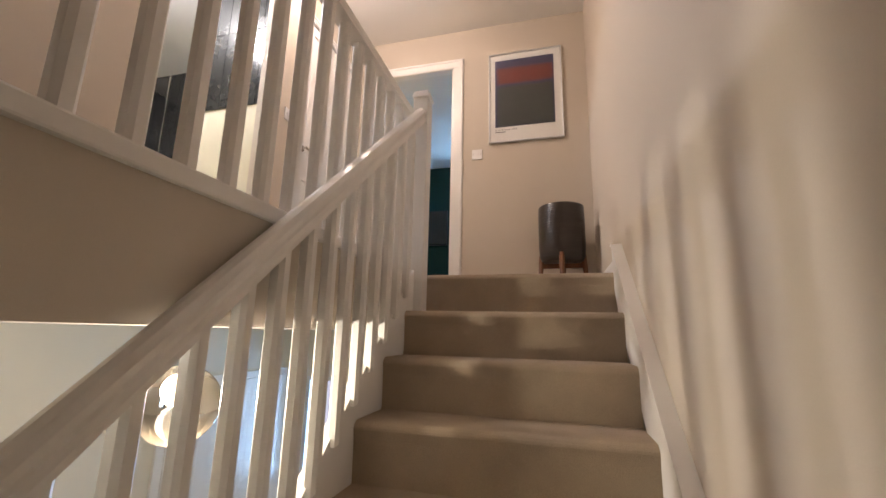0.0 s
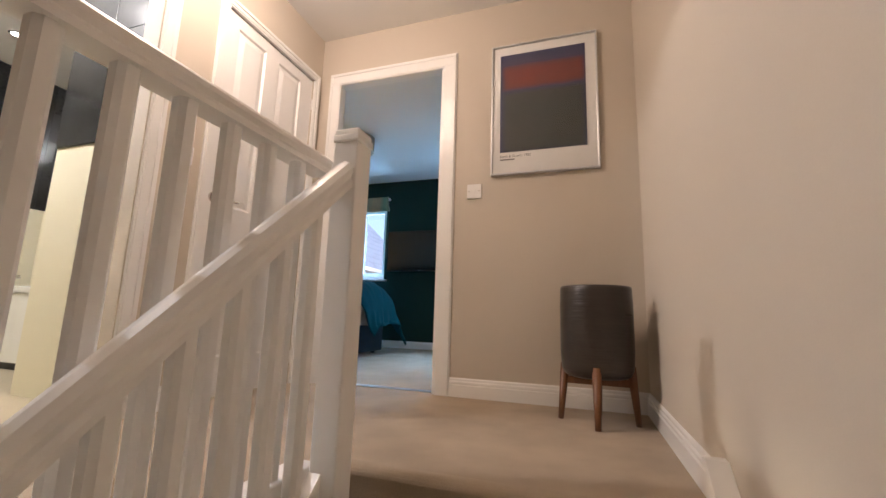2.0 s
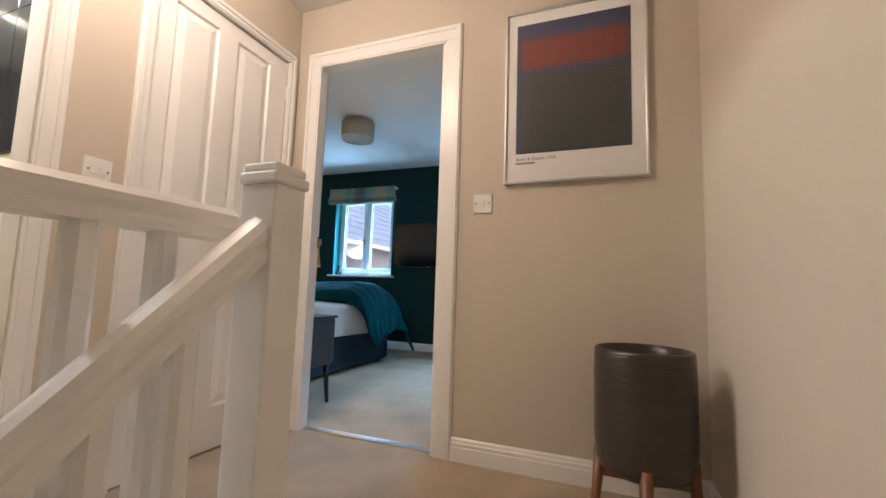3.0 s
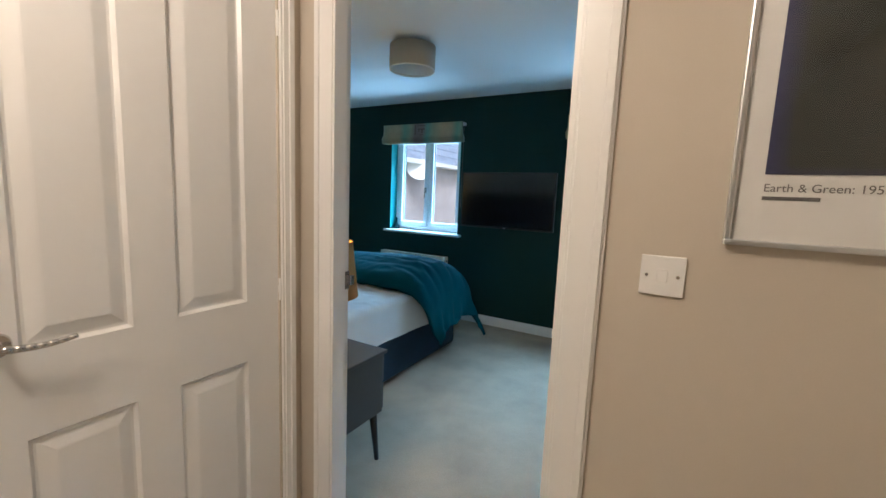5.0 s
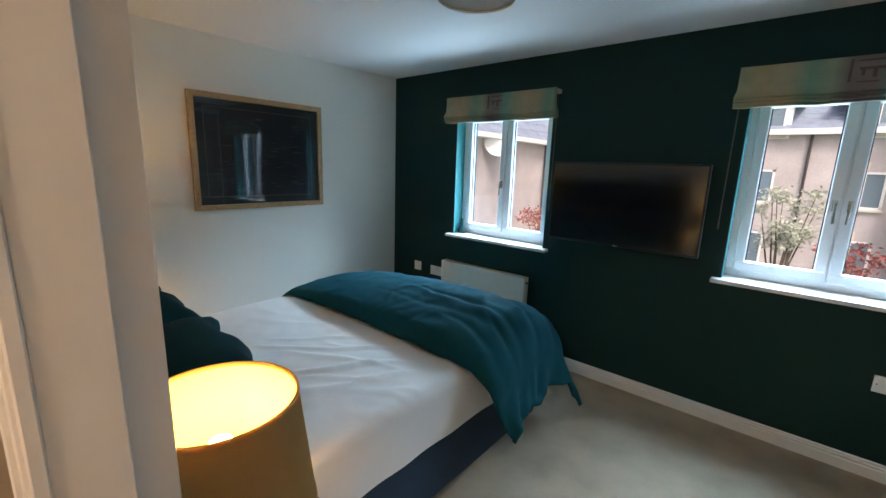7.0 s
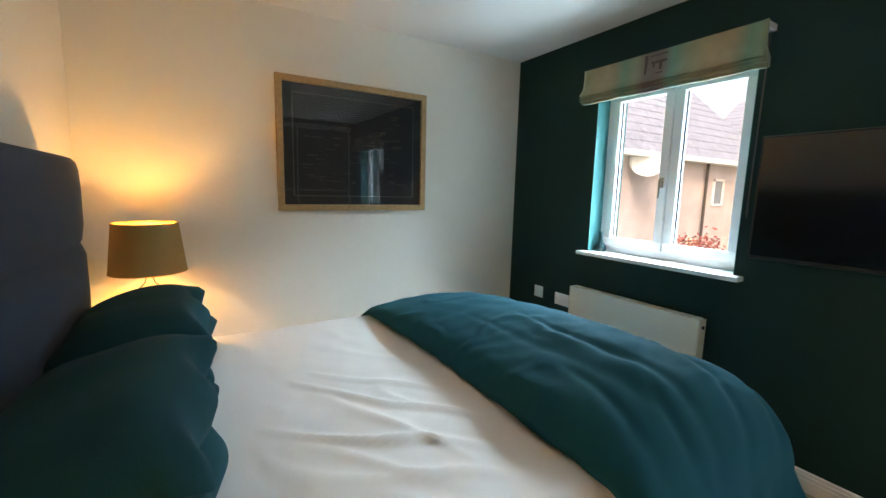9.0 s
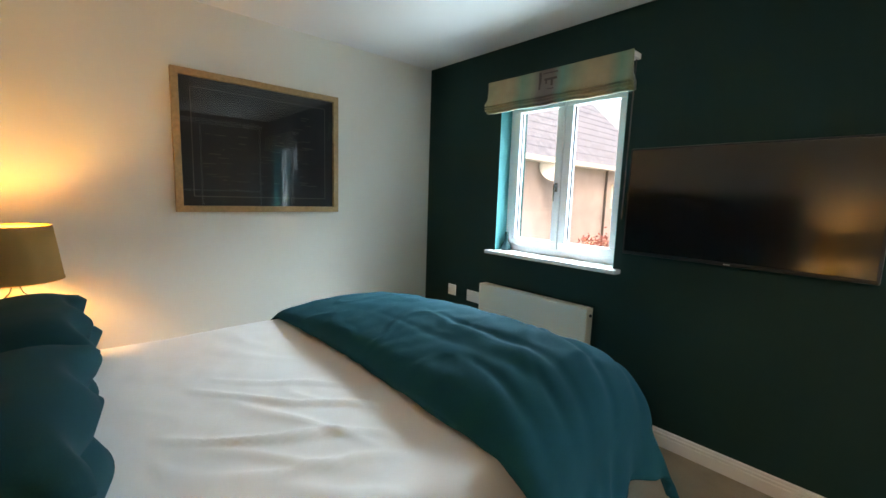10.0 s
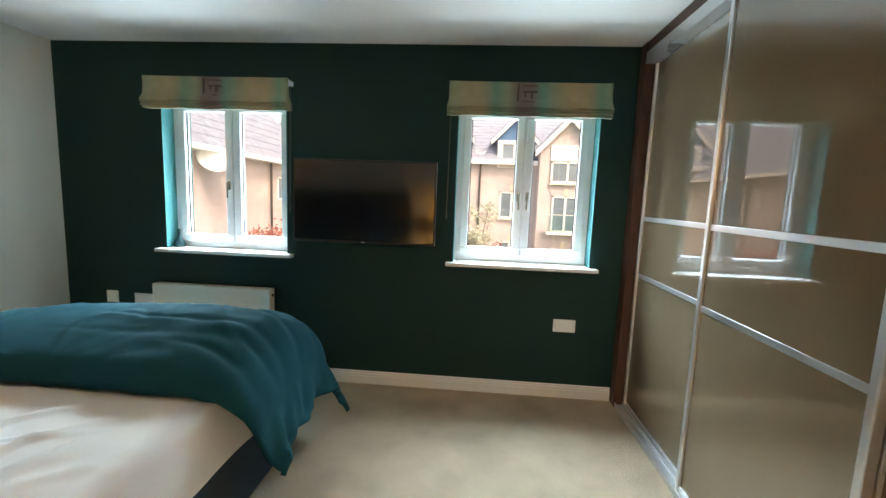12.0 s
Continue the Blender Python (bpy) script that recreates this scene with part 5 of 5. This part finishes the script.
part("wall", boxes((-12, 16, 0, 8, 0, hz(EAVE))), M_BRICK, house, "pale red brick wall")
bm = bmesh.new()
for k in range(14):
    a, b = k / 14, (k + 1) / 14
    prism(bm, [(-0.35 + 4.35 * a, hz(EAVE + 3.05 * a + 0.02)), (-0.35 + 4.35 * b + 0.03, hz(EAVE + 3.05 * b + 0.02)), (-0.35 + 4.35 * b + 0.03, hz(EAVE + 3.05 * b - 0.06)), (-0.35 + 4.35 * a, hz(EAVE + 3.05 * a - 0.06))], "x", -12.4, 16.4)
prism(bm, [(4.0, hz(RIDGE)), (8.35, hz(EAVE)), (8.35, hz(EAVE - 0.1)), (4.0, hz(RIDGE - 0.1))], "x", -12.4, 16.4)
part("roof", bm, M_SLATE, house, "grey tiled roof in courses")
part("eaves_board", boxes((-12.4, 16.4, -0.4, -0.3, hz(EAVE - 0.2), hz(EAVE + 0.02)), (-12.4, 16.4, -0.3, 0, hz(EAVE - 0.2), hz(EAVE - 0.16))), M_TRIM, house, "white eaves board")
for x in (-8.75, -5.3, -1.85, 1.4, 10.5):
    for z in (1.1, -1.5, -4.1):
        house_window(house, x, 0.0, hz(z), 1.25, 1.35)
    dm = part("dormer", boxes((x - 0.85, x + 0.85, -0.06, 3.5, hz(EAVE - 0.35), hz(4.4))), M_TRIM, house, "white dormer with a blue gable")
    bm = prism(bmesh.new(), [(x - 0.9, hz(4.4)), (x + 0.9, hz(4.4)), (x, hz(5.35))], "y", -0.05, 3.6)
    part("gable", bm, M_BLUEPANEL, dm, "blue gable panel")
    bm = bmesh.new()
    for s in (-1, 1):
        prism(bm, [(x + s * 1.2, hz(4.15)), (x + s * 1.2, hz(4.4)), (x, hz(5.62)), (x, hz(5.37))], "y", -0.3, -0.12)
    part("bargeboard", bm, M_TRIM, dm, "white bargeboard")
    bm = bmesh.new()
    for s in (-1, 1):
        prism(bm, [(x + s * 1.22, hz(4.36)), (x + s * 1.22, hz(4.44)), (x, hz(5.68)), (x, hz(5.6))], "y", -0.32, 3.4)
    part("dormer_roof", bm, M_SLATE, dm)
    house_window(dm, x, -0.1, hz(3.72), 1.35, 1.1, 2, False)
for x in (-0.2, -3.6):
    part("downpipe", rod(bmesh.new(), (x - 0.1, -0.1, hz(EAVE - 0.2)), (x - 0.1, -0.1, 0), 0.05, n=10), M_PIPE, house)
wing = thing("gabled_wing", (3.95, YA - 1.0, GROUND), "brick gabled wing with white windows and glass balconies", "apartment building")
part("wall", prism(bmesh.new(), [(-1.35, 0), (1.35, 0), (1.35, hz(3.85)), (0, hz(5.3)), (-1.35, hz(3.85))], "y", 0, 2.5), M_BRICK, wing, "pale red brick gable wall")
bm = bmesh.new()
for s in (-1, 1):
    prism(bm, [(s * 1.62, hz(3.5)), (s * 1.62, hz(3.78)), (0, hz(5.52)), (0, hz(5.22))], "y", -0.35, -0.2)
part("bargeboard", bm, M_TRIM, wing, "white bargeboard")
bm = bmesh.new()
for s in (-1, 1):
    prism(bm, [(s * 1.66, hz(3.74)), (s * 1.66, hz(3.84)), (0, hz(5.6)), (0, hz(5.5))], "y", -0.38, 4.5)
part("roof", bm, M_SLATE, wing)
part("panel", boxes((-0.85, 0.85, -0.08, 0, hz(3.35), hz(4.1))), M_TRIM, wing, "white panel over the top windows")
house_window(wing, 0.0, -0.06, hz(2.8), 1.6, 1.0, 2, False)
for z in (0.75, -1.85, -4.35):
    house_window(wing, 0.0, -0.02, hz(z), 1.3, 1.75, 2, True)
for z in (0.3, -2.3):
    b = part("balcony", boxes((-0.9, 0.9, -0.6, 0, hz(z - 0.55), hz(z - 0.43))), M_TRIM, wing, "small balcony with green glass")
    part("balustrade", boxes((-0.88, 0.88, -0.59, -0.57, hz(z - 0.43), hz(z + 0.4))), M_BALC, b, "green balcony glass")
    part("top_rail", boxes((-0.9, 0.9, -0.61, -0.55, hz(z + 0.4), hz(z + 0.44))), M_ALU, b)

XB = -9.5
side = thing("brick_house", (XB, 14.0, GROUND), "pale brick house with a tiled roof and white gutter", "house")
part("wall", boxes((-10, 0, -9.5, 7.9, 0, hz(2.7))), M_BRICK, side, "pale brick wall")
bm = bmesh.new()
for k in range(14):
    a, b = k / 14, (k + 1) / 14
    prism(bm, [(0.4 - 5.4 * a, hz(2.75 + 5.2 * a)), (0.4 - 5.4 * b - 0.04, hz(2.75 + 5.2 * b)), (0.4 - 5.4 * b - 0.04, hz(2.67 + 5.2 * b)), (0.4 - 5.4 * a, hz(2.67 + 5.2 * a))], "y", -9.9, 8.6)
prism(bm, [(-5.0, hz(7.95)), (-10.4, hz(2.75)), (-10.4, hz(2.67)), (-5.0, hz(7.85))], "y", -9.9, 8.6)
part("roof", bm, M_SLATE, side, "grey tiled roof in courses")
part("gutter", boxes((0.3, 0.45, -9.9, 7.9, hz(2.55), hz(2.73)), (0.0, 0.3, -9.9, 7.9, hz(2.55), hz(2.6))), M_TRIM, side, "white gutter and soffit")
part("downpipe", rod(bmesh.new(), (0.1, 3.6, hz(2.55)), (0.1, 3.6, 0), 0.05, n=10), M_PIPE, side, "dark downpipe")
for y, z in ((4.7, 1.5), (4.7, -1.4), (-5.5, 1.2), (-5.5, -1.5)):
    wn = part("window", boxes((-0.05, 0.05, y - 0.4, y - 0.32, z + 5.1, z + 6.1), (-0.05, 0.05, y + 0.32, y + 0.4, z + 5.1, z + 6.1), (-0.05, 0.05, y - 0.4, y + 0.4, z + 5.05, z + 5.13), (-0.05, 0.05, y - 0.4, y + 0.4, z + 6.03, z + 6.11)), M_TRIM, side, "white house window")
    part("pane", boxes((-0.01, 0.01, y - 0.33, y + 0.33, z + 5.1, z + 6.05)), M_DARKPANE, wn)
dish = thing("satellite_dish", (XB, 13.2, 2.3), "pale round satellite dish on the brick wall", "satellite dish")
dp = part("dish", turned([(0, 0.0), (0.2, 0.012), (0.38, 0.05), (0.52, 0.11), (0.52, 0.122), (0.38, 0.062), (0.2, 0.024), (0, 0.012)], 40), M_TRIM, dish, "", True)
dp.matrix_local = pose(0.35, 0, 0, 0, 62, -40)
part("arm", rod(bmesh.new(), (0, 0, 0), (0.36, 0, 0), 0.025), M_PIPE, dish)


# ---------- small trees between the houses ----------
M_BARK = mat("grey_brown_bark", (0.1, 0.075, 0.055), 0.9, var=0.4, scale=9, bump=0.5, bscale=40)
M_REDLEAF = mat("dark_red_leaves", (0.3, 0.07, 0.06), 0.7, var=0.4, scale=3, bump=0.0)
M_PALELEAF = mat("pale_green_blossom", (0.42, 0.45, 0.36), 0.7, var=0.3, scale=3, bump=0.0)


def garden_tree(place, height, spread, leaf, seed, label):
    """A slim tree: tapered trunk, forked limbs and a loose crown of single leaves round the limb ends."""
    r = random.Random(seed)
    ob = thing("garden_tree", place, label, "tree")
    fork = height * 0.45
    wood = rod(bmesh.new(), (0, 0, 0), (0.05, 0.02, fork), 0.09, 0.06, 10)
    tips = []
    for k in range(9):
        a = k * 2.4 + r.uniform(-0.4, 0.4)
        out = spread * r.uniform(0.35, 0.85)
        mid = Vector((0.05 + math.cos(a) * out * 0.45, math.sin(a) * out * 0.45, fork + (height - fork) * r.uniform(0.25, 0.45)))
        tip = Vector((math.cos(a) * out, math.sin(a) * out, fork + (height - fork) * r.uniform(0.55, 0.92)))
        rod(wood, (0.05, 0.02, fork - 0.05), mid, 0.045, 0.028, 7)
        rod(wood, mid, tip, 0.028, 0.01, 6)
        tips += [mid.lerp(tip, 0.4), tip]
    part("trunk", wood, M_BARK, ob, "forked grey-brown trunk", True)
    crown = bmesh.new()
    for i in range(1500):
        c = r.choice(tips) + Vector((r.gauss(0, 0.26), r.gauss(0, 0.26), r.gauss(0.05, 0.22))) * spread * 0.75
        u = Vector((r.uniform(-1, 1), r.uniform(-1, 1), r.uniform(-0.6, 0.6))).normalized()
        w = u.cross(Vector((r.uniform(-1, 1), r.uniform(-1, 1), r.uniform(-1, 1)))).normalized()
        n = r.uniform(0.05, 0.1)
        q = [crown.verts.new(c + p) for p in (u * -n, w * n * 0.45 + u * n * 0.1, u * n, w * -n * 0.45 + u * n * 0.1)]
        crown.faces.new(q)
    part("crown", crown, leaf, ob, "loose crown of small leaves")
    return ob


garden_tree((-7.0, 13.6, GROUND), 5.85, 1.0, M_REDLEAF, 3, "slim tree with dark red leaves beside the brick house")
garden_tree((1.0, 17.6, GROUND), 5.2, 0.8, M_REDLEAF, 8, "low tree with dark red leaves before the apartments")
garden_tree((-0.6, 17.8, GROUND), 6.9, 0.95, M_PALELEAF, 5, "thin tree with pale blossom before the apartments")
